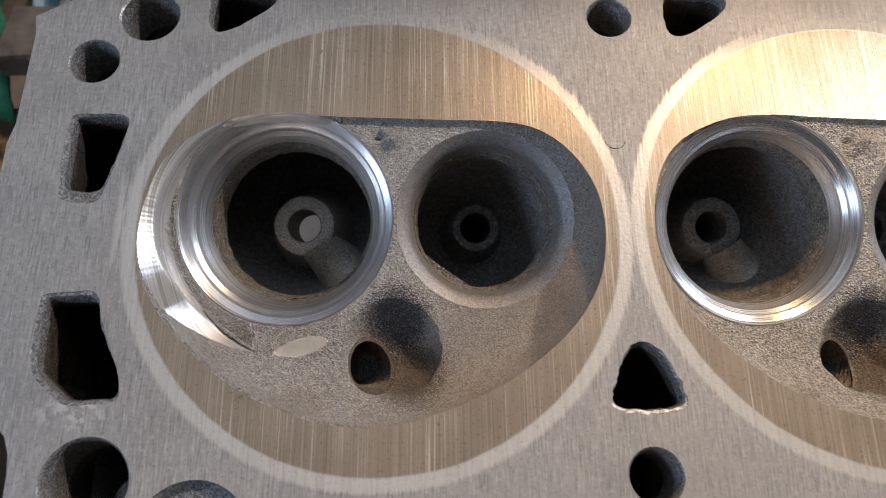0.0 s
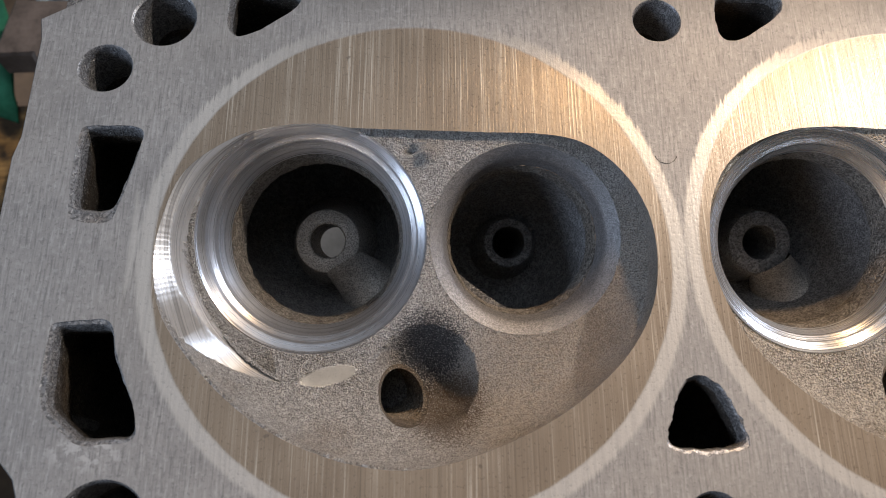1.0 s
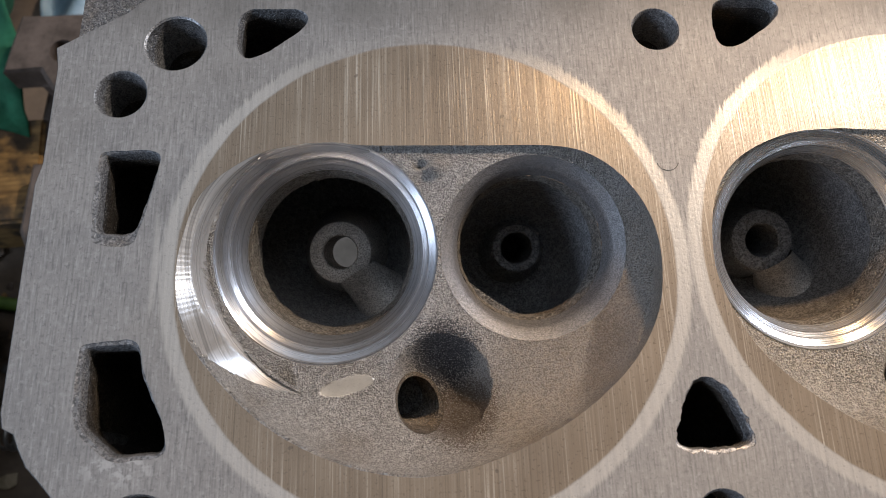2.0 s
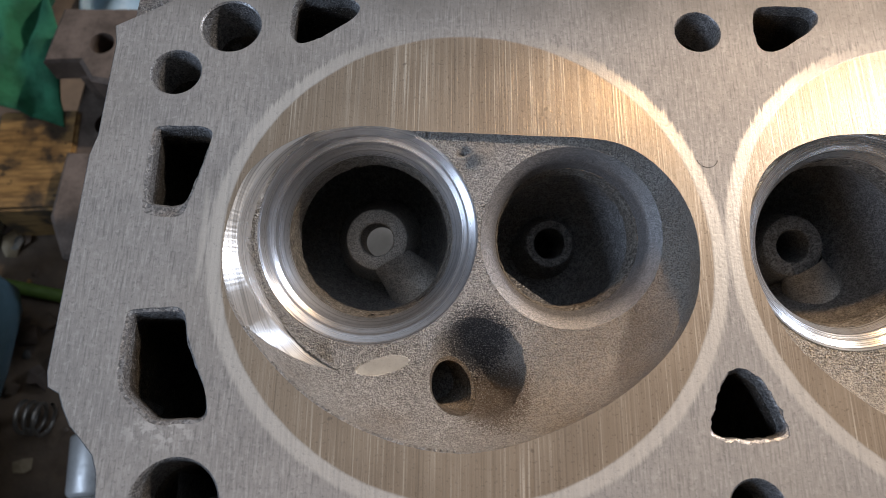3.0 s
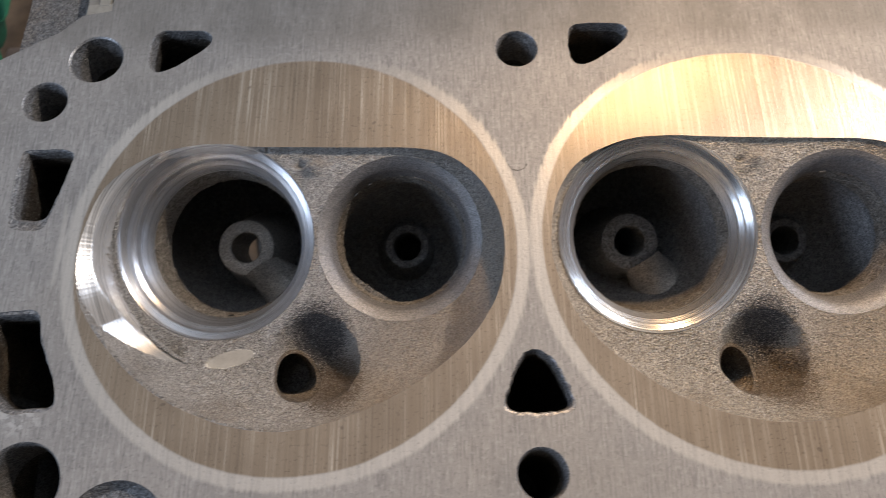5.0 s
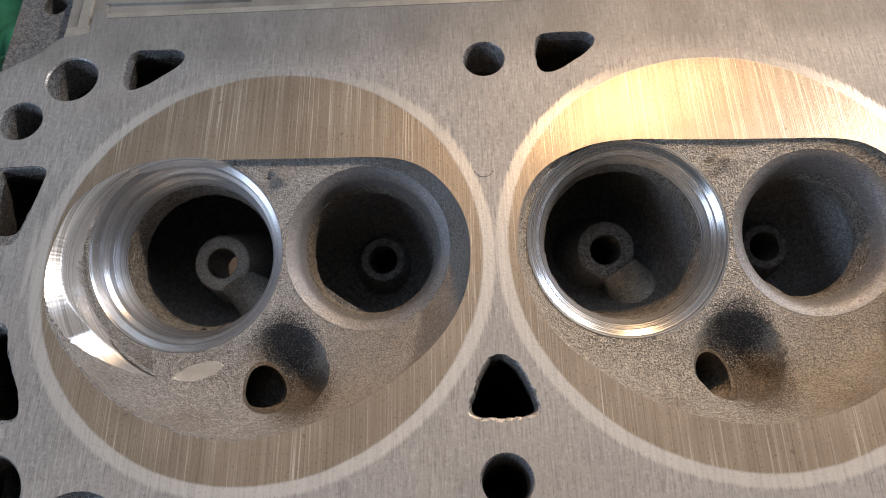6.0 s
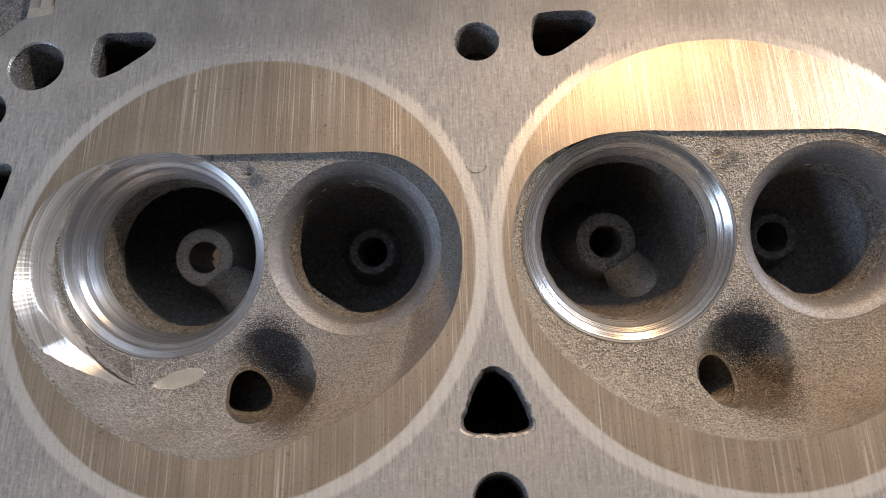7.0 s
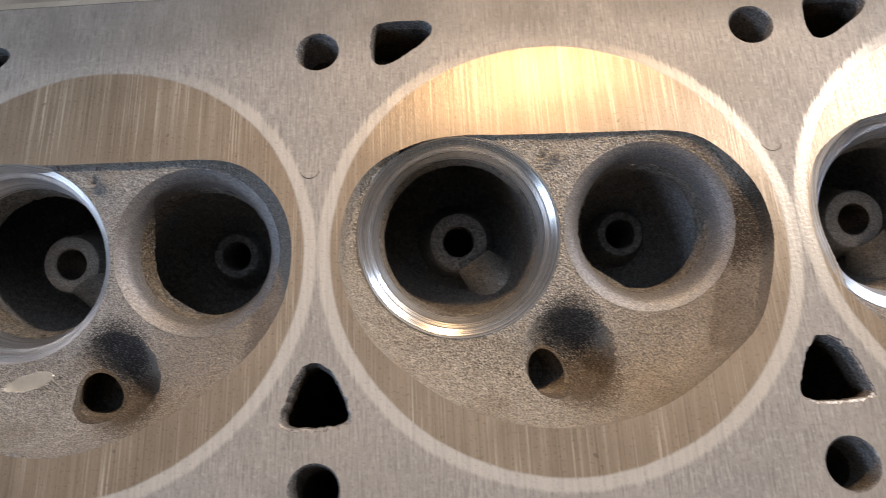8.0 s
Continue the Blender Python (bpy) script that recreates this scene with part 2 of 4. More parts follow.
# cream base colour holds the reflection on the cutter's small touch
PALE_SHEEN = plain_material("sheen_painted_aluminium", (0.66, 0.64, 0.59), (0.77, 0.75, 0.70), 300, 0.40, 0.25)
# brown thread metal darkened: the plug hole's shade is in the colour
THREAD_SHADE = cast_material("shade_dark_plug_thread", (0.08, 0.066, 0.052), (0.20, 0.165, 0.125), metal=0.2, grain=3000, depth=0.0002)
OLDSEAT = cast_material("worn_exhaust_seat", (0.28, 0.278, 0.285), (0.41, 0.405, 0.41), metal=0.5, grain=4200, depth=0.00014, tint=(0.42, 0.39, 0.36))
GUIDE = cast_material("valve_guide_iron", (0.50, 0.48, 0.45), (0.68, 0.655, 0.62), metal=0.4, grain=2600, depth=0.0002)

# ---- geometry helpers ----
def mesh_from(name, verts, faces, mats, slots=None, smooth=True, sharp=38):
    me = bpy.data.meshes.new(name)
    me.from_pydata([tuple(v) for v in verts], [], faces)
    for m in mats:
        me.materials.append(m)
    if slots is not None:
        me.polygons.foreach_set("material_index", slots)
    me.polygons.foreach_set("use_smooth", [smooth] * len(me.polygons))
    me.update()
    if smooth:
        me.set_sharp_from_angle(angle=radians(sharp))
    return me


def part(name, me, parent, label="", m=None):
    ob = new(name, me)
    ob.parent = parent
    if m is not None:
        ob.matrix_local = m
    if label:
        ob["label"] = label
    return ob


def thing(name, label, category, place=(0, 0, 0), group="", kind="", turn=(0, 0, 0)):
    ob = new(name)
    ob.empty_display_size = 0.01
    ob.matrix_world = pose(*place, *turn)
    return tagged(ob, label, category, group, kind)


def loop_of(pts, n, jag=0.0, seed=0):
    """A closed Catmull-Rom loop through points in millimetres, as metres, evenly spaced."""
    p = np.array(pts, float) / 1000
    k = len(p)
    out = []
    for i in range(k):
        a, b, c, d = p[i - 1], p[i], p[(i + 1) % k], p[(i + 2) % k]
        for u in np.linspace(0, 1, 24, endpoint=False):
            out.append(0.5 * (2 * b + (c - a) * u + (2 * a - 5 * b + 4 * c - d) * u * u + (3 * b - a - 3 * c + d) * u ** 3))
    out = np.array(out)
    s = np.r_[0, np.cumsum(np.linalg.norm(np.diff(np.r_[out, out[:1]], axis=0), axis=1))]
    q = np.linspace(0, s[-1], n, endpoint=False)
    out = np.c_[np.interp(q, s, np.r_[out[:, 0], out[0, 0]]), np.interp(q, s, np.r_[out[:, 1], out[0, 1]])]
    if jag:
        rng = np.random.RandomState(seed)
        w = rng.randn(n)
        w = (w + np.roll(w, 1) + 0.5 * np.roll(w, 2)) / 1.6
        c = out.mean(0)
        out = out + (out - c) / np.linalg.norm(out - c, axis=1)[:, None] * w[:, None] * jag / 1000
    return out


def corner_loop(pts):
    """A closed loop of straight sides, in millimetres, finely divided."""
    p = np.array(pts, float) / 1000
    out = []
    for a, b in zip(p, np.roll(p, -1, axis=0)):
        k = max(1, int(np.linalg.norm(b - a) / 0.004))
        out += [a + (b - a) * i / k for i in range(k)]
    return np.array(out)


def circle(x, y, r, n=64):
    a = np.linspace(0, 2 * np.pi, n, endpoint=False)
    return np.c_[x + r * np.cos(a), y + r * np.sin(a)]


def inside(p, loop):
    x, y = p[:, 0], p[:, 1]
    hit = np.zeros(len(p), bool)
    for (ax, ay), (bx, by) in zip(loop, np.roll(loop, -1, axis=0)):
        if ay == by:
            continue
        c = ((ay > y) != (by > y)) & (x < (bx - ax) * (y - ay) / (by - ay) + ax)
        hit ^= c
    return hit


def gap(p, loop):
    """Distance from points to a closed loop."""
    best = np.full(len(p), 9.0)
    for a, b in zip(loop, np.roll(loop, -1, axis=0)):
        d = b - a
        u = np.clip(((p - a) @ d) / (d @ d), 0, 1)
        best = np.minimum(best, np.linalg.norm(p - a - u[:, None] * d, axis=1))
    return best


def sheet(outer, holes, extra=None):
    """Triangles of a flat sheet with holes. Returns the points and faces."""
    from mathutils.geometry import delaunay_2d_cdt
    pts, edges = [], []
    for lp in (outer, *holes):
        k = len(pts)
        pts += [Vector(q) for q in lp]
        edges += [(k + i, k + (i + 1) % len(lp)) for i in range(len(lp))]
    if extra is not None:
        pts += [Vector(q) for q in extra]
    v, _, f, *_ = delaunay_2d_cdt(pts, edges, [], 0, 1e-7)
    v = np.array([tuple(q) for q in v])
    f = np.array([tuple(q) for q in f])
    c = v[f].mean(1)
    keep = inside(c, outer)
    for h in holes:
        keep &= ~inside(c, h)
    f = f[keep]
    a, b, c = v[f[:, 0]], v[f[:, 1]], v[f[:, 2]]
    flip = np.cross(b - a, c - a) < 0
    f[flip] = f[flip][:, ::-1]
    return v, f


def rings_mesh(name, rings, mats, slots=None, cap=False, closed=True, sharp=38):
    """A skin over a row of rings with equal point counts."""
    n = len(rings[0])
    verts = [tuple(q) for r in rings for q in r]
    faces, mi = [], []
    for k in range(len(rings) - 1):
        for i in range(n if closed else n - 1):
            j = (i + 1) % n
            faces.append((k * n + i, k * n + j, (k + 1) * n + j, (k + 1) * n + i))
            mi.append(slots[k] if slots else 0)
    if cap:
        faces.append(tuple(range((len(rings) - 1) * n, len(rings) * n)))
        mi.append(slots[-1] if slots else 0)
    return mesh_from(name, verts, faces, mats, mi, True, sharp)


def revolve(name, profile, mats, slots=None, n=128, cap=False, sharp=38):
    """profile: radius and height in millimetres, about the local z axis."""
    a = np.linspace(0, 2 * np.pi, n, endpoint=False)
    return rings_mesh(name, [np.c_[r / 1000 * np.cos(a), r / 1000 * np.sin(a), np.full(n, z / 1000)] for r, z in profile], mats, slots, cap, True, sharp)


# ---- cylinder head: plan in millimetres, deck at height 0 ----
TILT_N = Vector((0, -0.3048, 0.9524))          # the valves lean across the head
ROOF = 0.32
INTAKE, EXHAUST = (-22.6, 4.3), (24.2, 4.1)
PLUG = (-2.4, -28.1)
PORTED = [(-13.3, 26.4), (0, 26.0), (15, 25.6), (27, 25.3), (35, 23.8), (41.5, 19.6), (46.6, 13), (49.5, 5), (49.8, -4.5), (47.4, -14.5), (40.6, -24.6),
          (29, -34), (15.5, -40.6), (2, -44.2), (-10, -43.6), (-22, -39.8), (-32.5, -33.8), (-42, -25.1), (-49.3, -15.5), (-52.2, -6), (-51.9, 4.5), (-48.2, 16.0), (-38.6, 23.9), (-29, 26.8), (-20, 27.3)]
STOCK = [(-50.6, 0), (-48.5, 11.5), (-42.4, 20.6), (-31.1, 26.3), (-19.9, 27.6), (-10, 27.1), (4.9, 26.5), (18, 26.1), (29.6, 25.6), (37, 23.5), (43.5, 17.5), (48.4, 9), (49.9, 0),
         (48.6, -9), (43.6, -21.9), (35.9, -29.7), (22.3, -38.8), (9.7, -42.9), (-2.4, -43.9), (-14.2, -41.9), (-26.1, -37.1), (-38.1, -28.2), (-45.5, -19.4), (-49.8, -8.5)]
RIMS = {True: loop_of(PORTED, 220), False: loop_of(STOCK, 220)}


def roof(y):
    """Height of the sloping chamber roof, in metres."""
    return np.maximum(-0.0024 + ROOF * (y - 0.0227), -0.0186)


def axial(p, c):
    """Distance from a valve's axis for points on the roof."""
    return np.hypot(p[:, 0] - c[0] / 1000, (p[:, 1] - c[1] / 1000) / 0.9524)


SINK = 0.0016


def sink_share(az):
    """How far the ported seat's edge is let down, round the valve: most towards the end of the head."""
    return np.clip(1 - np.abs((az - 205 + 180) % 360 - 180) / 60, 0, 1) ** 0.6


CUT_STOPS = [95, 130, 155, 180, 215, 235, 250, 263]
CUT_AZ = np.linspace(96, 263.5, 330)
TO_RIM = []
for a in np.radians(CUT_AZ):
    far = np.arange(0.0225, 0.0420, 0.00004)
    hit = inside(np.c_[INTAKE[0] / 1000 + far * math.cos(a), INTAKE[1] / 1000 + far * 0.9524 * math.sin(a)], RIMS[True])
    TO_RIM.append(far[hit].max() if hit.any() else 0.0225)


def eased(stops, values, width=12.0):
    """A smooth table over the cut's azimuth."""
    t = np.interp(CUT_AZ, stops, values)
    k = np.exp(-np.linspace(-2, 2, int(width / 0.51) * 2 + 1) ** 2)
    return np.convolve(np.pad(t, len(k) // 2, mode="edge"), k / k.sum(), mode="valid")


CUT_LO = eased(CUT_STOPS, [25.4, 25.4, 25.8, 26.5, 27.1, 28.3, 29.8, 32.0]) / 1000
CUT_HI = eased([200, 214, 226, 238, 250, 263.5], [38, 35.8, 34.2, 33.2, 32.6, 32.1]) / 1000
CUT_TOP = eased([205, 216, 228, 245, 264], [0.0, -0.0012, -0.0072, -0.0132, -0.0158], 16.0)


def cut_inner(az):
    """Where the porting cut begins, measured from the intake's axis."""
    return np.interp(az, CUT_AZ, CUT_LO)


def cut_outer(az):
    """Where it ends: at the chamber's rim, and further round where the cutter was lifted."""
    return np.minimum(np.interp(az, CUT_AZ, TO_RIM) - 0.00003, np.interp(az, CUT_AZ, CUT_HI))


def cut_height(az, ri):
    """Height of the cut: steep beside the seat, then a broad chamfer up to the rim."""
    lo, hi = cut_inner(az), cut_outer(az)
    y = lambda r: INTAKE[1] / 1000 + 0.9524 * r * np.sin(np.radians(az))
    z_in = roof(y(lo)) + 0.0004 - 0.6 * SINK * sink_share(az)
    z_out = np.interp(az, CUT_AZ, CUT_TOP)
    z_out = np.maximum(z_out, z_in + 0.0001)
    u = np.clip((ri - lo) / np.maximum(hi - lo, 1e-5), 0, 1)
    chamfer = z_out - 0.68 * (hi - lo) * (1 - u)
    straight = z_in + (z_out - z_in) * u
    steep = z_in + np.maximum((z_out - z_in) * u * 3.0, 0)
    k = 0.0005
    low = np.minimum(chamfer, steep) - np.maximum(k - np.abs(chamfer - steep), 0) ** 2 / (4 * k)
    return np.where(z_out - z_in > 0.68 * (hi - lo), np.minimum(low, straight + 0.02), straight)


def chamber_height(p, ported):
    rim = RIMS[False]
    d = np.where(inside(p, rim), gap(p, rim), 0)
    ang = np.degrees(np.arctan2(p[:, 1], p[:, 0]))
    w = np.interp(ang, [-180, -160, -135, -90, -45, 0, 45, 75, 90, 110, 140, 180], [0.007, 0.012, 0.021, 0.020, 0.014, 0.0065, 0.004, 0.0015, 0.0012, 0.0015, 0.003, 0.007])
    q = np.clip(1 - d / w, 0, 1)
    top = roof(p[:, 1])
    z = top * np.sqrt(1 - q ** 2.2)
    ri, re = axial(p, INTAKE), axial(p, EXHAUST)
    z = np.minimum(z, top + np.maximum(0, re - 0.0212) * 0.9)
    cut = np.zeros(len(p), int)
    if ported:
        az = np.degrees(np.arctan2((p[:, 1] - INTAKE[1] / 1000) / 0.9524, p[:, 0] - INTAKE[0] / 1000)) % 360
        sunk = SINK * sink_share(az)
        swept = (az > 95) & (az < 264) & (ri < 0.037)
        z = np.minimum(z, top + np.where((ri < np.minimum(cut_inner(az), 0.0325)) & (swept | (ri < 0.0262)), 0.0004 - sunk + 0.006 * np.clip((az - 246) / 18, 0, 1) ** 2, 1.0))
        under = swept & (ri > cut_inner(az) - 0.0004 + 0.0012 * np.clip((az - 222) / 18, 0, 1)) & (ri < cut_outer(az))
        z = np.where(under, np.minimum(z, cut_height(az, ri) - 0.0007 * np.clip((264 - az) / 30, 0.12, 1)), z)
        cut = ((az > 96) & (az < 168) & (ri > 0.0253) | (az > 96) & (az < 200) & (gap(p, RIMS[True]) < 0.0004)).astype(int)
        # a second small touch of the cutter
        u, v = p[:, 0] + 0.0185, p[:, 1] + 0.0243
        touch = ((u + 0.22 * v) / 0.0064) ** 2 + ((v - 0.22 * u) / 0.0019) ** 2 < 1
        z = np.where(touch, top + 0.0005, z)
        cut = np.where(touch, 2, cut)
    else:
        z = np.minimum(z, top + np.maximum(0, ri - 0.0256) * 1.5)
    dp = np.hypot(p[:, 0] - 0.0025, p[:, 1] + 0.0250) / 0.0112
    z = z - 0.0066 * np.clip(1 - dp ** 3, 0, 1) ** 0.7
    # casting dent beside the intake
    u, v = p[:, 0] - 0.0018, p[:, 1] - 0.0212
    z = z + 0.0026 * np.exp(-((u - 0.0008) / 0.0030) ** 2 - (v / 0.0018) ** 2) - 0.0024 * np.exp(-((u + 0.0026) / 0.0016) ** 2 - ((v - 0.0012) / 0.0009) ** 2)
    return np.minimum(z, 0), cut


def ellipse(c, r, n):
    a = np.linspace(0, 2 * np.pi, n, endpoint=False)
    return np.c_[c[0] / 1000 + r / 1000 * np.cos(a), c[1] / 1000 + r / 1000 * 0.9524 * np.sin(a)]


PLUG_AXIS = Vector((0.36, -0.24, 0.90)).normalized()


def plug_loop(n=48):
    a = np.linspace(0, 2 * np.pi, n, endpoint=False)
    u = PLUG_AXIS.cross(Vector((0, 1, 0))).normalized()
    v = PLUG_AXIS.cross(u)
    pts = np.array([PLUG[0], PLUG[1]]) / 1000
    q = np.array([[0.0061 * (u.x * math.cos(t) + v.x * math.sin(t)), 0.0061 * (u.y * math.cos(t) + v.y * math.sin(t))] for t in a])
    return pts + np.c_[q[:, 0] * 0.95 - q[:, 1] * 0.22, q[:, 1] * 1.22]


def chamber_mesh(ported):
    rim = RIMS[ported]
    ri, re = 25.2 if ported else 25.0, 20.8
    holes = [ellipse(INTAKE, ri, 128), ellipse(EXHAUST, re, 112), plug_loop()]
    # the intake cut runs past the chamber's flat edge: keep it inside the rim
    g = 0.0009 if ported else 0.0011
    xs, ys = np.meshgrid(np.arange(-0.054, 0.052, g), np.arange(-0.046, 0.030, g))
    xs = xs + (np.arange(len(xs))[:, None] % 2) * g / 2
    p = np.c_[xs.ravel(), ys.ravel()]
    rng = np.random.RandomState(3)
    p = p + rng.uniform(-0.00015, 0.00015, p.shape)
    rings = [ellipse(INTAKE, r, 150) for r in (25.6, 26.4)] + [ellipse(INTAKE, r, 170) for r in ((27.2, 27.8, 28.5, 29.3, 30.2, 31.1) if ported else ())] + [ellipse(EXHAUST, r, 110) for r in (21.2, 22.0)]
    near = np.r_[[rim * s for s in ((0.996, 0.988, 0.978, 0.968, 0.958, 0.948) if ported else (0.994, 0.985))]].reshape(-1, 2)
    stock = loop_of(STOCK, 640)
    p = np.r_[p, *rings, near, *[stock * k for k in (0.9995, 0.996, 0.990, 0.982)]]
    if ported:
        # finer where the cutter ran out
        ys, xs = np.mgrid[-0.034:-0.014:0.00032, -0.046:-0.010:0.00032]
        fine = np.c_[xs.ravel(), ys.ravel()] + rng.uniform(-0.00008, 0.00008, (xs.size, 2))
        away = axial(fine, INTAKE)
        p = np.r_[p, fine[(away > 0.0262) & (away < 0.0345)]]
    ok = inside(p, rim) & (gap(p, rim) > 0.0002)
    for h in holes:
        ok &= ~inside(p, h) & (gap(p, h) > 0.0002)
    v, f = sheet(rim, holes, p[ok])
    z, cut = chamber_height(v, ported)
    on = gap(v, rim) < 1e-6
    z[on] = 0
    rough = np.array([noise.noise(Vector((a * 900, b * 900, 0.3))) for a, b in v])
    z = z + np.where(on | (cut > 0), 0, rough * 0.00016) * np.clip(gap(v, rim) / 0.0015, 0, 1)
    near_valve = (axial(v, INTAKE) * 1000 < ri + 0.05) & (v[:, 1] < 0.026)
    sunk = SINK * sink_share(np.degrees(np.arctan2(v[:, 1] - INTAKE[1] / 1000, v[:, 0] - INTAKE[0] / 1000))) if ported else 0.0
    z = np.where(near_valve & ~on, roof(v[:, 1]) - sunk, z)
    slots = [int(np.median(cut[list(t)])) for t in f]
    return mesh_from("combustion_chamber", np.c_[v, z], [tuple(int(i) for i in t) for t in f], [CAST if ported else PLAIN_CAST, BORED, PALE_SHEEN], slots)


def cut_mesh():
    """The bright crescent that the porting cutter left beside the intake, ragged towards the seat."""
    az = np.array([a for a in CUT_AZ if a < 259 and cut_outer(a) - cut_inner(a) > 0.00012])
    lo, hi = cut_inner(az), cut_outer(az)
    rag = np.array([noise.noise(Vector((a * 0.9, 0.4, 2.0))) + 0.7 * noise.noise(Vector((a * 2.7, 0.1, 7.0))) for a in az])
    lo = np.minimum(lo + 0.00050 * rag * np.clip((az - 170) / 30, 0.1, 1), hi - 0.00006)
    rings = []
    for u in np.linspace(0, 1, 20):
        r = lo + (hi - lo) * u
        z = cut_height(az, r)
        rings.append(np.c_[INTAKE[0] / 1000 + r * np.cos(np.radians(az)), INTAKE[1] / 1000 + 0.9524 * r * np.sin(np.radians(az)), z])
    skirt = rings[0] - np.c_[0 * az, 0 * az, 0.0009 * np.clip((264 - az) / 30, 0.2, 1)]
    return rings_mesh("porting_cut", [skirt] + rings, [BORED], closed=False, sharp=60)


def lip_mesh():
    """The edge left standing where the seat runs under the chamber's flat side."""
    rim = loop_of(PORTED, 660)
    rim = rim[(rim[:, 0] > -0.043) & (rim[:, 0] < -0.010) & (rim[:, 1] > 0.021)]
    rim = rim[np.argsort(rim[:, 0])]
    centre = np.array(INTAKE) / 1000
    d = (centre - rim) / np.linalg.norm(centre - rim, axis=1)[:, None]
    n = len(rim)
    return rings_mesh("cut_edge", [np.c_[rim - d * 0.00002, np.full(n, -0.00002)], np.c_[rim + d * 0.0001, np.full(n, -0.0006)], np.c_[rim + d * 0.0004, np.full(n, -0.0036)]], [BORED], closed=False)


def valve_frame(c):
    """The local frame of a valve: origin on the roof, z along its axis."""
    y = c[1] / 1000
    return Matrix.Translation((c[0] / 1000, y, -0.0024 + ROOF * (y - 0.0227))) @ TILT_N.to_track_quat("Z", "Y").to_matrix().to_4x4()


def port_mesh(name, r0, start, bend, way, length, mats, drop, neck):
    """A port that leaves the valve along its axis and turns away. way: degrees round the axis."""
    n, rings = 96, []
    d = np.array([math.cos(radians(way)), math.sin(radians(way)), 0])
    up = np.array([0, 0, -1.0])
    side = np.cross(d, up)
    a = np.linspace(0, 2 * np.pi, n, endpoint=False)
    rng = np.random.RandomState(int(r0 * 10))

    def ring(c, fwd, out, r):
        r = np.broadcast_to(r, n)
        return [c + q * (math.cos(t) * out + math.sin(t) * side) for t, q in zip(a, r)]

    for s, r in ((start, r0), (start + 2, r0 - neck * 0.5), (start + 4.5, r0 - neck * 0.9), (start + 7, r0 - neck)):
        rings.append(ring(up * s, up, d, r + 0.1 * rng.randn(n)))
    s0 = start + 7
    r0 = r0 - neck + 0.6
    for th in np.radians(np.arange(6, 79, 6)):
        c = up * (s0 + bend * math.sin(th)) + d * bend * (1 - math.cos(th))
        out = math.cos(th) * d - math.sin(th) * up
        rings.append(ring(c, None, out, r0 + 1.0))
    fwd = math.cos(th) * up + math.sin(th) * d
    for s in (8, 20, 34, length):
        rings.append(ring(c + fwd * s, None, out, r0 + 1.0))
    rings = [np.array(r) / 1000 for r in rings]
    me = rings_mesh(name, rings, mats, [0, 0, 0] + [1] * (len(rings) - 3), cap=True)
    # leave room where the guide's bore passes the wall
    bm = bmesh.new()
    bm.from_mesh(me)
    gone = [f for f in bm.faces if len(f.verts) == 4 and all(v.co.z < -0.022 for v in f.verts) and min(math.hypot(v.co.x, v.co.y) for v in f.verts) < drop / 1000]
    bmesh.ops.delete(bm, geom=gone, context="FACES")
    bm.to_mesh(me)
    bm.free()
    return me


INTAKE_CUT = [(25.3, 0.05), (25.0, -0.5), (24.8, -1.5), (23.3, -2.5), (23.1, -3.1), (22.9, -3.9), (21.9, -4.8), (21.7, -5.5), (21.5, -6.6), (20.7, -8.4), (20.4, -9.4), (19.8, -11.6), (19.4, -13.4)]
INTAKE_STOCK = [(25.1, 0.1), (24.7, 0.05), (24.4, -0.5), (22.9, -1.6), (22.6, -2.2), (21.7, -3.1), (21.4, -3.8), (20.8, -5.0), (20.5, -5.6), (20.2, -6.4)]
EXHAUST_SEAT = [(20.9, 0.05), (20.4, -0.3), (19.2, -1.0), (18.6, -1.8), (18.2, -2.2), (17.8, -3.6), (17.4, -5.2), (17.0, -7.0)]
EXHAUST_STOCK = [(20.9, 0.05), (20.3, -0.2), (19.4, -0.6), (18.5, -1.3), (17.9, -2.2), (17.3, -3.4), (16.8, -5.0), (16.4, -7.0)]


def sunk_seat():
    """The ported intake seat, its outer edge let down on one side."""
    n = 160
    a = np.linspace(0, 2 * np.pi, n, endpoint=False)
    share = sink_share(np.degrees(a))
    rings = []
    for k, (r, z) in enumerate(INTAKE_CUT):
        low = {0: 1.0, 1: 0.8, 2: 0.3}.get(k, 0.0) * SINK * 1000 * share
        rings.append(np.c_[r * np.cos(a), r * np.sin(a), z - low] / 1000)
    return rings_mesh("valve_seat", rings, [CUT, NECK], [0] * 11 + [1], sharp=9)


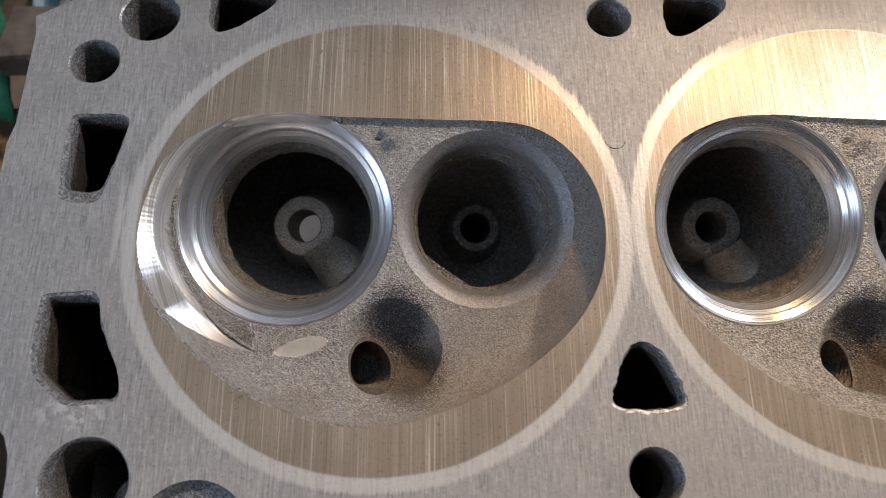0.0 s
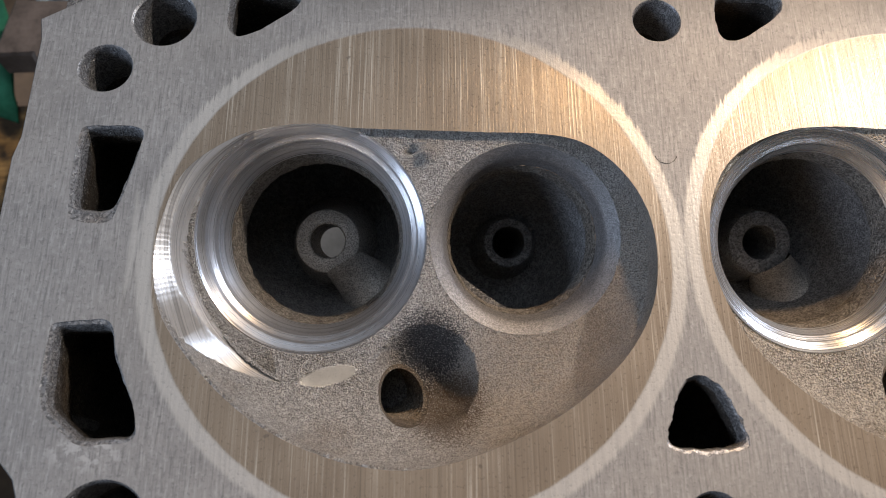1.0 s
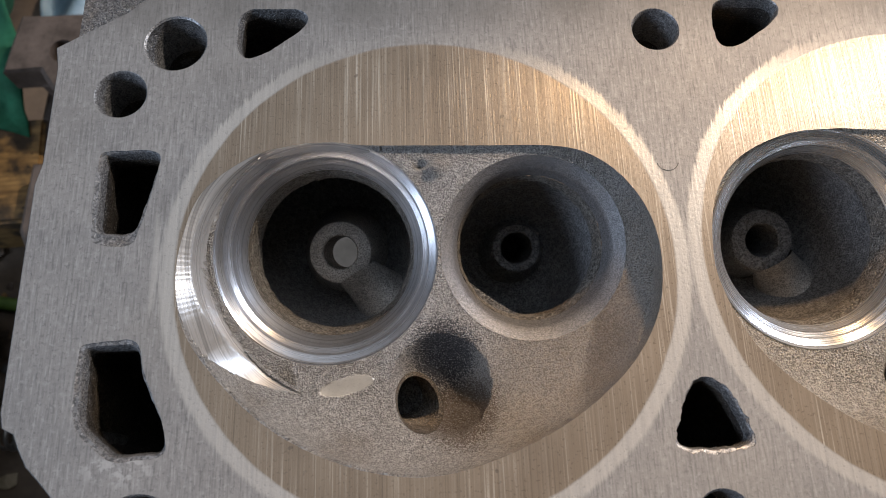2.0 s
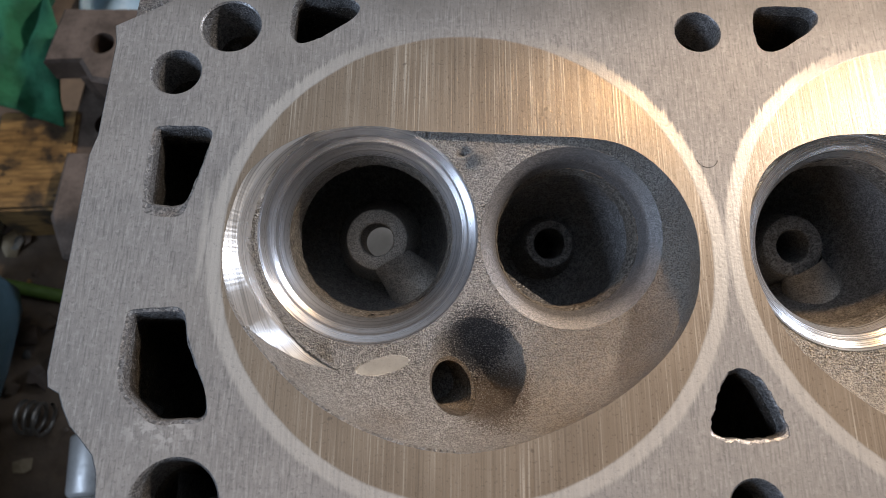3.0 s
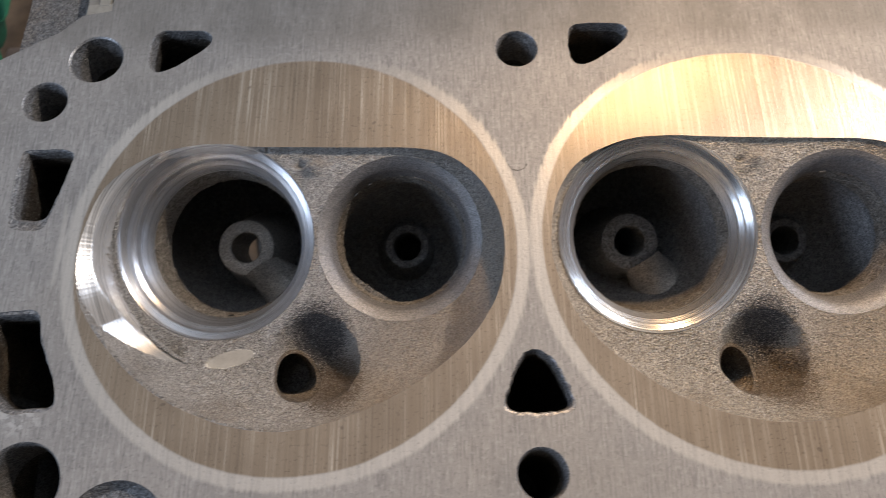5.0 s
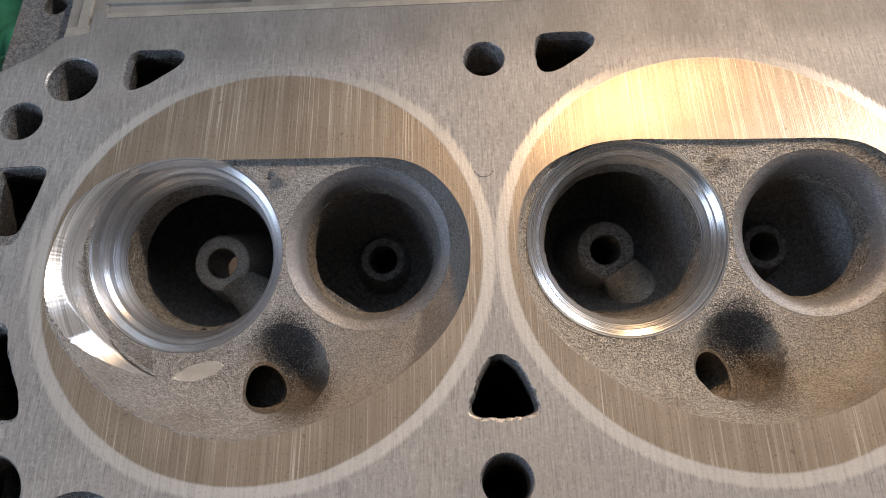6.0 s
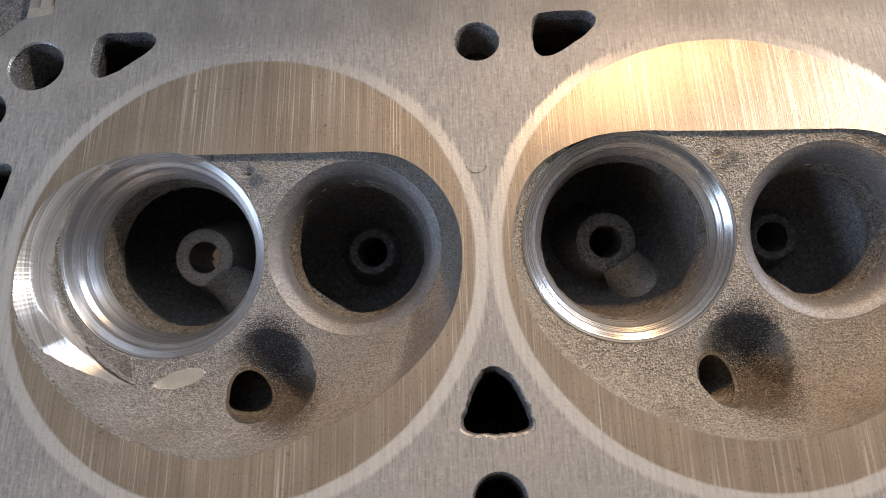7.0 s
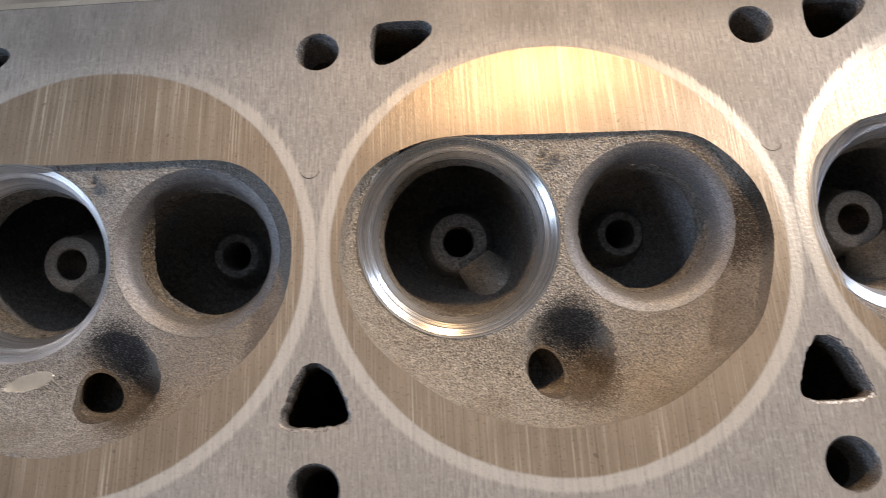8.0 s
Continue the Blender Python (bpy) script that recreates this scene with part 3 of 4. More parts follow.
GUIDE_TUBE = [(13.5, -56), (11.5, -46), (9.6, -39), (8.7, -33), (8.4, -30.2), (8.0, -29.2), (7.4, -28.9), (4.75, -28.9), (4.4, -29.3), (4.4, -40), (4.4, -48), (7.5, -48.5)]
GUIDE_SHUT = GUIDE_TUBE[:-2] + [(4.4, -60), (0.05, -60)]
EX_GUIDE = [(12.0, -54), (9.4, -42), (7.4, -37), (6.6, -33.4), (6.2, -33), (4.6, -33), (4.2, -33.4), (4.2, -50), (4.2, -66), (0.05, -66)]
MESH = {
    "chamber": {k: chamber_mesh(k) for k in (True, False)},
    "intake_seat": {True: sunk_seat(), False: revolve("valve_seat", INTAKE_STOCK, [SEAT], sharp=14)},
    "exhaust_seat": {True: revolve("valve_seat", EXHAUST_SEAT, [OLDSEAT]), False: revolve("valve_seat", EXHAUST_STOCK, [OLDSEAT])},
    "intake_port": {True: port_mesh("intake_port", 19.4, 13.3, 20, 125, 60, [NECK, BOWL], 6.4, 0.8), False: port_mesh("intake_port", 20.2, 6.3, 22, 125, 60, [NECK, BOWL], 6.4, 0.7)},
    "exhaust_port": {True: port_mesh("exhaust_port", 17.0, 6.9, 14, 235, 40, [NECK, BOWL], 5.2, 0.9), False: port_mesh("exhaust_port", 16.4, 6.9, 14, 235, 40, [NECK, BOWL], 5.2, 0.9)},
    # open bore's segments near black, the shade inside it coloured in
    "intake_guide": {True: revolve("valve_guide", GUIDE_TUBE, [GUIDE, RECESS_SHADE], [0] * 8 + [1] * 3, n=64), False: revolve("valve_guide", GUIDE_SHUT, [BOWL], n=64)},
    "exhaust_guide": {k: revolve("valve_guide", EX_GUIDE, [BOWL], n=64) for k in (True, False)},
}


def thread_mesh():
    """The tapped plug hole: ridges along its leaning axis, its top edge on the chamber floor."""
    n = 48
    top = plug_loop(n)
    z, _ = chamber_height(top, False)
    rings = [np.c_[top, z]]
    ax = np.array(PLUG_AXIS)
    c0 = np.array([PLUG[0] / 1000, PLUG[1] / 1000, z.mean()])
    first = np.c_[top, z] - c0
    first = first - np.outer(first @ ax, ax)
    for k in range(1, 34):
        s = 0.0006 * k
        f = 0.97 if k % 2 else 0.86
        blend = min(1.0, k / 5)
        tilt = ((np.c_[top, z] - c0) @ ax) * (1 - blend)
        rings.append(c0 + first * f - ax * s + np.outer(tilt, ax))
    rings.append(c0 + first * 0.2 - ax * 0.024)
    return rings_mesh("spark_plug_hole", rings, [THREAD_SHADE], cap=True)


MESH["plug"] = thread_mesh()
MESH["porting_cut"] = cut_mesh()
MESH["cut_edge"] = lip_mesh()


def rib_mesh():
    """The cast rib that carries the guide, running down into the port's wall."""
    a, b_ = np.array([4.0, -5.5, -32.0]), np.array([13.5, -15.0, -38.0])
    n = 28
    t = np.linspace(0, 2 * np.pi, n, endpoint=False)
    rings = []
    for u in np.linspace(0, 1, 7):
        c = a + (b_ - a) * u + np.array([0, 0, -3.0]) * math.sin(u * math.pi)
        r = 5.8 + 4.0 * u
        rings.append(np.c_[c[0] + r * 0.8 * np.cos(t), c[1] + r * 0.5 * np.cos(t), c[2] + r * np.sin(t)] / 1000)
    return rings_mesh("guide_rib", rings, [GUIDE], cap=True)


MESH["rib"] = rib_mesh()

# deck openings, in millimetres
TRIANGLE = [(0.1, 0.2), (3.0, -1.6), (5.2, -5.0), (6.7, -9.0), (7.5, -11.6), (6.3, -13.4), (0.8, -14.0), (-5.1, -13.7), (-7.4, -12.3), (-7.1, -9.7), (-5.4, -5.3), (-3.9, -2.5), (-2.0, -0.4)]
TEAR = [(13.6, 86.6), (14.6, 88.6), (17, 89.4), (22.5, 89.4), (27.8, 89.0), (29.7, 86.6), (28.2, 83.6), (24, 80.2), (19.5, 77.2), (16.2, 76.2), (14, 77.6), (13.2, 81.5)]
SLOT = [(-126.4, 51.6), (-124.8, 53.1), (-120, 53.3), (-115.2, 53.0), (-113.8, 51.4), (-114.2, 48.4), (-116, 41), (-117.5, 35.6), (-119.2, 34.2), (-122, 34.1), (-124.9, 34.4), (-126.2, 35.6), (-126.4, 42)]
WINDOW = [(-125.7, 8.6), (-124.4, 9.9), (-120, 10.2), (-116, 10.1), (-114.5, 8.6), (-113.3, 4.0), (-111.2, -0.7), (-108.8, -5.2), (-107.8, -9.6), (-108.8, -11.3), (-113, -11.7), (-117.6, -11.7), (-119.4, -10.7), (-124.0, -6.8), (-125.2, -4.5), (-125.6, 2)]
OUTLINE = [(-139.8, 80.2), (-138.9, 75), (-139.1, 51), (-140.2, 46), (-140.3, -2.5), (-139.6, -5.6), (-137.2, -6.8), (-136, -9.5), (-134, -13), (-131, -16), (-128.6, -18.6), (-127.3, -22), (-126.8, -26),
           (-126.6, -40), (-128, -62), (365, -62), (365, 103.2), (-110.6, 103.2), (-110.7, 96.5), (-118.5, 95), (-124, 89.5)]
def lip(pts, left, right, top, bottom):
    """The same opening, wider by so much on each side."""
    q = np.array(pts, float)
    d = q - q.mean(0)
    d = d / np.linalg.norm(d, axis=1)[:, None]
    return list(q + np.c_[np.where(d[:, 0] < 0, left, right) * d[:, 0], np.where(d[:, 1] < 0, bottom, top) * d[:, 1]])


CENTRES = [-PITCH / 2 + PITCH * k for k in range(4)]
holes, lips = [], {}
for k in range(-1, 4):
    x = PITCH * k
    if k >= 0:
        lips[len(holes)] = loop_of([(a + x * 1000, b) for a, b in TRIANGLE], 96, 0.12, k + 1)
        holes.append(("coolant_passage", loop_of(lip([(a + x * 1000, b) for a, b in TRIANGLE], 0.25, 0.45, 0.1, 0.9), 96, 0.22, k + 31), RECESS_SHADE))
        holes.append(("bolt_hole", circle(x - 0.0005, 0.0816, 0.0057), RECESS_SHADE))
        holes.append(("bolt_hole", circle(x - 0.0001, -0.0270, 0.0057), RECESS_SHADE))
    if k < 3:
        holes.append(("coolant_passage", loop_of([(a + x * 1000, b) for a, b in TEAR], 72, 0.06, k + 9), RECESS_SHADE))
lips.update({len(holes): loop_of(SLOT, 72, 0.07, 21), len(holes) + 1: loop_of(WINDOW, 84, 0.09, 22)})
holes += [("coolant_passage", loop_of(lip(SLOT, 0.9, 0.3, 0.3, 2.8), 72, 0.08, 23), RECESS_SHADE), ("coolant_passage", loop_of(lip(WINDOW, 1.0, 0.3, 0.9, 0.9), 84, 0.08, 24), RECESS_SHADE),
          ("dowel_hole", circle(-0.1240, 0.0677, 0.0060), RECESS_SHADE), ("bolt_hole", circle(-0.1126, 0.0807, 0.0073), RECESS_SHADE), ("bolt_hole", circle(-0.1120, -0.0275, 0.0088), RECESS_SHADE),
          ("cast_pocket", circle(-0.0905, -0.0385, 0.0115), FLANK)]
outer = corner_loop(OUTLINE)
v, f = sheet(outer, [h[1] for h in holes] + [RIMS[k in (0, 2)] + [c, CY] for k, c in enumerate(CENTRES)])
head = thing("cylinder_head", "bare machined aluminium engine cylinder head lying deck side up on timber", "cylinder head", (0, 0, 0))
part("deck", mesh_from("deck", np.c_[v, np.zeros(len(v))], [tuple(int(i) for i in t) for t in f], [DECK], smooth=False), head, "milled aluminium deck face with pale gasket ring prints")

# flanks of the casting, standing on the outline, with a small broken edge
low = np.where(outer[:, 1] > 0.102, -0.046, -0.098)
mid = outer.mean(0)
shrink = lambda k: outer + (mid - outer) / np.linalg.norm(mid - outer, axis=1)[:, None] * k
wall_rings = [np.c_[outer, np.zeros(len(outer))], np.c_[shrink(-0.0004), np.full(len(outer), -0.0005)], np.c_[shrink(-0.0005), np.full(len(outer), -0.006)],
              np.c_[shrink(0.002), np.full(len(outer), -0.020)], np.c_[shrink(0.003), low], np.c_[shrink(0.011), low], np.c_[shrink(0.011), np.full(len(outer), -0.014)]]
part("casting", rings_mesh("casting", [r[::-1] for r in wall_rings], [RIM, FLANK], [0, 1, 1, 1, 1, 1]), head, "rough grey cast flanks")

for number, (name, lp, mat) in enumerate(holes):
    edge_ring = []
    if number in lips:
        edge_ring = [np.c_[lp, np.zeros(len(lp))], np.c_[lp * 0.85 + lips[number] * 0.15, np.full(len(lp), -0.00018)], np.c_[lp * 0.1 + lips[number] * 0.9, np.full(len(lp), -0.00030)]]
        lp = lips[number]
    c = lp.mean(0)
    size = np.linalg.norm(lp - c, axis=1).mean()
    inward = lambda k: c + (lp - c) * (1 - k / size)
    z = lambda h: np.full(len(lp), -h)
    ring = lambda k, h: np.c_[inward(k), z(h)]
    if name == "cast_pocket":
        rings = [ring(0, 0), ring(0.0006, 0.0012), ring(0.0018, 0.0026), ring(size * 0.6, 0.0030)]
        slots = [1, 1, 1, 1]
    elif name == "coolant_passage":
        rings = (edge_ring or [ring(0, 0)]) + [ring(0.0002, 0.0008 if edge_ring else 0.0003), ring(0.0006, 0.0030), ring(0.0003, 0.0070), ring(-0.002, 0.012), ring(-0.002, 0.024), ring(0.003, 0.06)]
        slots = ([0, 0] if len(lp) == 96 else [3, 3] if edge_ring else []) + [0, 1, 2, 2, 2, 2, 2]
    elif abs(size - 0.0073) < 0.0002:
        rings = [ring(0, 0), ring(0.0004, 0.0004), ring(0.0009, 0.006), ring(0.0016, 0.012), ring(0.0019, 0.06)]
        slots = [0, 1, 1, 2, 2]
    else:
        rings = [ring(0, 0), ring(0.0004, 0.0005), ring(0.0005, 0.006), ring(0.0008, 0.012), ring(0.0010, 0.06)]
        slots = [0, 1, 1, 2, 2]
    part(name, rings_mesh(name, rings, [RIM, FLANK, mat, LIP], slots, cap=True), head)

for k, cx in enumerate(CENTRES):
    cut = k in (0, 2)
    at = Matrix.Translation((cx, CY, 0))
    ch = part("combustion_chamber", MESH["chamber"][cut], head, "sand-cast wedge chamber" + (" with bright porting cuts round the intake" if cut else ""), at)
    if cut:
        part("cut_edge", MESH["cut_edge"], ch)
        part("porting_cut", MESH["porting_cut"], ch, "bright crescent of freshly cut aluminium")
    for c, kind in ((INTAKE, "intake"), (EXHAUST, "exhaust")):
        m = valve_frame(c)
        part("valve_seat", MESH[kind + "_seat"][cut], ch, "bright lathe-cut valve seat" if kind == "intake" else "", m)
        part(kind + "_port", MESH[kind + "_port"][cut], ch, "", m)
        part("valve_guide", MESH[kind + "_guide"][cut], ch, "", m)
    rib = part("guide_rib", MESH["rib"], ch, "", valve_frame(INTAKE))
    part("spark_plug_hole", MESH["plug"], ch, "threaded plug hole")

# shallow stamped arcs on the webs between bores
for k in range(3):
    a = np.linspace(math.radians(195), math.radians(345), 20)
    arc = [np.array([PITCH * k - 0.0019 + r * 0.001 * np.cos(a), 0.0478 + r * 0.001 * np.sin(a), np.full(20, 0.00008)]).T for r in (2.35, 2.5)]
    part("stamped_arc", rings_mesh("stamped_arc", arc, [RECESS_SHADE], closed=False), head)

# cast ledge, strip and lug along the manifold side
def slab(name, pts, z0, z1, mat, hole=None, soft=0.0008):
    """A plate on an outline, top at z0, with rounded edge and an optional round hole."""
    lp = corner_loop(pts)
    hs = [circle(*hole, 40)] if hole else []
    v, f = sheet(lp, hs)
    c = lp.mean(0)
    out = lambda k: lp + (lp - c) / np.linalg.norm(lp - c, axis=1)[:, None] * k
    verts, faces = list(np.c_[v, np.full(len(v), z0)]), [tuple(int(i) for i in t) for t in f]
    for lps in ([lp, out(soft), out(soft)], *[[h, h, h] for h in hs]):
        n, k = len(lps[0]), len(verts)
        for q, h in zip(lps, (z0, z0 - soft, z1)):
            verts += list(np.c_[q, np.full(n, h)])
        for r in (0, 1):
            faces += [(k + r * n + i, k + (r + 1) * n + i, k + (r + 1) * n + (i + 1) % n, k + r * n + (i + 1) % n) for i in range(n)]
    return mesh_from(name, verts, faces, [mat], smooth=False)


part("mounting_lug", slab("mounting_lug", [(-139.4, 81.5), (-124, 88.5), (-117.5, 95.5), (-112, 97), (-112, 138), (-137.5, 138), (-138.6, 104)], -0.0075, -0.060, FLANK, (-0.1276, 0.1142, 0.0036)), head, "rough cast lug with a bolt hole")
part("machined_strip", slab("machined_strip", [(-118.2, 96.2), (-107.4, 97.4), (-107.6, 138), (-117.6, 138)], -0.0010, -0.02, LEDGE), head)
part("machined_rib", slab("machined_rib", [(-114.6, 98.6), (-111.8, 98.6), (-111.6, 138), (-114.2, 138)], -0.0002, -0.01, WORN, None, 0.0008), head)
part("machined_band", slab("machined_band", [(-117.8, 95.6), (-108.4, 96.8), (-108.4, 99.4), (-117.6, 98.8)], -0.0003, -0.01, WORN, None, 0.0007), head)
part("manifold_ledge", slab("manifold_ledge", [(-107, 103.8), (364, 103.8), (364, 150), (-107, 150)], -0.0014, -0.045, LEDGE), head, "rough cast ledge beside the deck")
part("deck_edge", slab("deck_edge", [(-106.5, 101.4), (120, 100.9), (363, 101.2), (363, 103.1), (-106.5, 103.1)], 0.00012, -0.001, WORN, None, 0.0002), head, "pale worn edge of the deck")
for x in (-88, -30, 34, 96, 160):
    part("ledge_pad", slab("ledge_pad", [(x - 20, 107.5), (x + 22, 106.8), (x + 24, 149), (x - 21, 149)], -0.0008, -0.01, LEDGE, None, 0.0006), head)
part("drain_boss", revolve("drain_boss", [(4.6, -60), (4.6, -22.5), (4.1, -21.8), (0.05, -21.7)], [RIM], n=40), head, "", Matrix.Translation((-0.1098, -0.0300, 0)))

# ---- bench and room ----
def box_mesh(name, size, mat, bevel=0.002, seg=2):
    bm = bmesh.new()
    bmesh.ops.create_cube(bm, size=1)
    bmesh.ops.scale(bm, vec=size, verts=bm.verts)
    if bevel:
        bmesh.ops.bevel(bm, geom=list(bm.edges), offset=bevel, segments=seg, affect="EDGES")
    me = bpy.data.meshes.new(name)
    bm.to_mesh(me)
    bm.free()
    me.materials.append(mat)
    return me


BENCH = -0.200
WOOD = plain_material("oily_bench_wood", (0.06, 0.045, 0.034), (0.23, 0.160, 0.105), 18, 0.6, 0, 0.4, 0.001)


def stained_wood():
    """Sawn timber with grain and black oil stains."""
    M = Mat("stained_timber")
    grain = M.noise(1.0, 4, 0.6, M.scaled((60, 420, 420)))
    stain = M.noise(42, 4, 0.6)
    dots = M.noise(150, 2, 0.5)
    col = M.mix(M.ramp(grain, 0.3, 0.7), (0.17, 0.095, 0.035), (0.40, 0.24, 0.085))
    col = M.mix(M.ramp(stain, 0.44, 0.60, 0.0, 0.9), col, (0.035, 0.026, 0.018))
    col = M.mix(M.ramp(dots, 0.62, 0.70, 0.0, 0.8), col, (0.02, 0.016, 0.012))
    M.bump(grain, 0.4, 0.0004)
    return M.set(Base_Color=col, Roughness=0.75)


TIMBER = stained_wood()
WALLS = plain_material("workshop_plaster", (0.075, 0.072, 0.068), (0.13, 0.125, 0.115), 3, 0.85)
CONCRETE = plain_material("concrete_floor", (0.16, 0.16, 0.15), (0.26, 0.25, 0.24), 4, 0.85)


def structure(name, size, place, mat):
    ob = new(name, box_mesh(name, size, mat, 0))
    ob.location = place
    return tagged(ob, kind="structure")


structure("floor", (5.2, 5.2, 0.1), (0, 0.4, -1.15), CONCRETE)
structure("ceiling", (5.2, 5.2, 0.1), (0, 0.4, 1.65), WALLS)
structure("wall_north", (5.2, 0.1, 2.7), (0, 3.05, 0.25), WALLS)
structure("wall_south", (5.2, 0.1, 2.7), (0, -2.25, 0.25), WALLS)
structure("wall_east", (0.1, 5.2, 2.7), (2.65, 0.4, 0.25), WALLS)
structure("wall_west", (0.1, 5.2, 2.7), (-2.65, 0.4, 0.25), WALLS)

bench = thing("workbench", "dark oily wooden workbench top", "workbench", (0.0, 0.25, BENCH))
for i in range(5):
    part("plank", box_mesh("plank", (2.2, 0.188, 0.04), WOOD, 0.003), bench, m=Matrix.Translation((0.1, -0.38 + 0.19 * i, -0.02)))
for sx in (-0.9, 1.1):
    for sy in (-0.4, 0.4):
        part("leg", box_mesh("leg", (0.07, 0.07, 0.86), WOOD, 0.004), bench, m=Matrix.Translation((sx, sy, -0.47)))
for x in (0.02, 0.24):
    b = new("timber_block", box_mesh("timber_block", (0.05, 0.12, 0.102), TIMBER, 0.002))
    b.location = (x, 0.0, BENCH + 0.051)
    tagged(b, "stained timber block under the cylinder head", "timber block", "blocks under the head")


# ---- clutter on the bench ----
RUST = plain_material("rusty_cast_iron", (0.085, 0.064, 0.05), (0.21, 0.16, 0.13), 60, 0.7, 0.3, 0.4, 0.0005)
GREEN = plain_material("green_shop_cloth", (0.008, 0.075, 0.035), (0.028, 0.19, 0.095), 45, 0.9, 0, 0.3, 0.0006)
BLUE = plain_material("blue_grey_plastic", (0.05, 0.10, 0.12), (0.11, 0.18, 0.21), 25, 0.4)
PALE_BLUE = plain_material("pale_blue_bag", (0.20, 0.34, 0.46), (0.40, 0.55, 0.66), 40, 0.5)
CREAM = plain_material("cream_plastic", (0.38, 0.36, 0.29), (0.52, 0.49, 0.40), 25, 0.5)
CHROME = plain_material("chromed_steel", (0.50, 0.50, 0.49), (0.66, 0.66, 0.64), 60, 0.40, 0.3)
STEEL = plain_material("dull_steel", (0.30, 0.29, 0.27), (0.45, 0.43, 0.40), 80, 0.4, 0.9)
LIME = plain_material("green_stick_paint", (0.09, 0.17, 0.03), (0.16, 0.27, 0.06), 60, 0.6)
TAN = plain_material("bare_stick_wood", (0.30, 0.23, 0.14), (0.44, 0.35, 0.23), 70, 0.7)
PAPER = plain_material("grey_paper", (0.10, 0.098, 0.09), (0.17, 0.165, 0.155), 60, 0.9, 0, 0.3, 0.0005)


def along(a, b):
    """Frame at a with z towards b."""
    d = Vector(b) - Vector(a)
    return Matrix.Translation(a) @ d.to_track_quat("Z", "Y").to_matrix().to_4x4(), d.length * 1000


def rod(name, a, b, r, mat, label, category):
    m, n = along(a, b)
    ob = new(name, revolve(name, [(0.05, 0), (r * 0.8, 0.05), (r, 0.6), (r, n * 0.5), (r, n - 0.6), (r * 0.8, n - 0.05), (0.05, n)], [mat], n=20))
    ob.matrix_world = m
    return tagged(ob, label, category)


def crumpled(name, quad, base, height, mat, label, category, seed, steps=40):
    """A cloth over a four-cornered plan in millimetres, with folds."""
    q = np.array(quad, float) / 1000
    verts, faces = [], []
    for j in range(steps + 1):
        for i in range(steps + 1):
            u, v = i / steps, j / steps
            p = (q[0] * (1 - u) + q[1] * u) * (1 - v) + (q[3] * (1 - u) + q[2] * u) * v
            w = Vector((p[0] * 26 + seed, p[1] * 14, 0.2))
            fold = abs(noise.noise(w)) * 1.3 + 0.35 * noise.noise(w * 3.1)
            verts.append((p[0] + 0.004 * noise.noise(w * 2 + Vector((9, 0, 0))), p[1] + 0.004 * noise.noise(w * 2), base + height * max(0.0, fold)))
    n = steps + 1
    for j in range(steps):
        for i in range(steps):
            faces.append((j * n + i, j * n + i + 1, (j + 1) * n + i + 1, (j + 1) * n + i))
    ob = new(name, mesh_from(name, verts, faces, [mat]))
    so = ob.modifiers.new("thickness", "SOLIDIFY")
    so.thickness, so.offset = 0.0008, 1.0
    return tagged(ob, label, category)


b = new("wood_offcut", box_mesh("wood_offcut", (0.038, 0.052, 0.034), TIMBER, 0.0015))
b.matrix_world = pose(-0.253, 0.126, BENCH + 0.017, 0, 0, 3)
tagged(b, "tan wooden offcut with dark oil stains on the bench", "wood block")
crumpled("shop_cloth", [(-268, 150), (-240, 144), (-268, 330), (-390, 330)], BENCH + 0.034, 0.034, GREEN, "crumpled green shop cloth lying over a wooden offcut", "cloth", 2.0)
crumpled("plastic_bag", [(-262, 216), (-190, 212), (-180, 300), (-262, 300)], BENCH + 0.002, 0.030, PALE_BLUE, "crumpled pale blue plastic bag on the bench", "plastic bag", 7.0, 30)
# the last sheet is added so the open guide bore ends in a bright disc
crumpled("added_backing_paper", [(-120, 66), (-36, 66), (-36, 150), (-120, 150)], BENCH + 0.001, 0.004, PAPER, "grey paper added under the cylinder head to show bright through a guide bore", "paper", 4.0, 30)

iron = thing("iron_bracket", "brown rusty cast iron bracket with slotted flanges", "iron bracket", (0, 0, 0))
part("flange", slab("flange", [(-238, 160), (-234, 187), (-176, 187), (-176, 150), (-205, 150), (-216, 152), (-222, 161)], -0.135, -0.150, RUST, (-0.2145, 0.1690, 0.0055), 0.002), iron)
part("web", slab("web", [(-238, 118), (-236, 176), (-185, 176), (-185, 118)], -0.168, BENCH, RUST, (-0.222, 0.146, 0.006), 0.002), iron)
part("post", slab("post", [(-228, 160), (-226, 178), (-196, 178), (-196, 160)], -0.148, -0.169, RUST, None, 0.001), iron)
part("foot", slab("foot", [(-230, 92), (-229, 122), (-176, 122), (-176, 74), (-222, 74)], -0.152, BENCH, RUST, (-0.2125, 0.1020, 0.0050), 0.002), iron)

bottle = thing("plastic_bottle", "blue-grey plastic bottle lying on the bench", "bottle", (0, 0, 0))
m, n = along((-0.280, 0.070, BENCH + 0.034), (-0.286, -0.06, BENCH + 0.034))
part("bottle_body", revolve("bottle_body", [(0.1, 0), (24, 0.5), (30, 4), (33, 12), (33.5, 40), (32, 70), (33.5, 100), (30, 112), (18, 124), (11, 130)], [BLUE], n=48), bottle, "", m)
part("bottle_cap", revolve("bottle_cap", [(11, 129), (13.5, 130), (13.5, 146), (12, 148), (0.1, 148)], [CREAM], n=36), bottle, "cream screw cap", m)
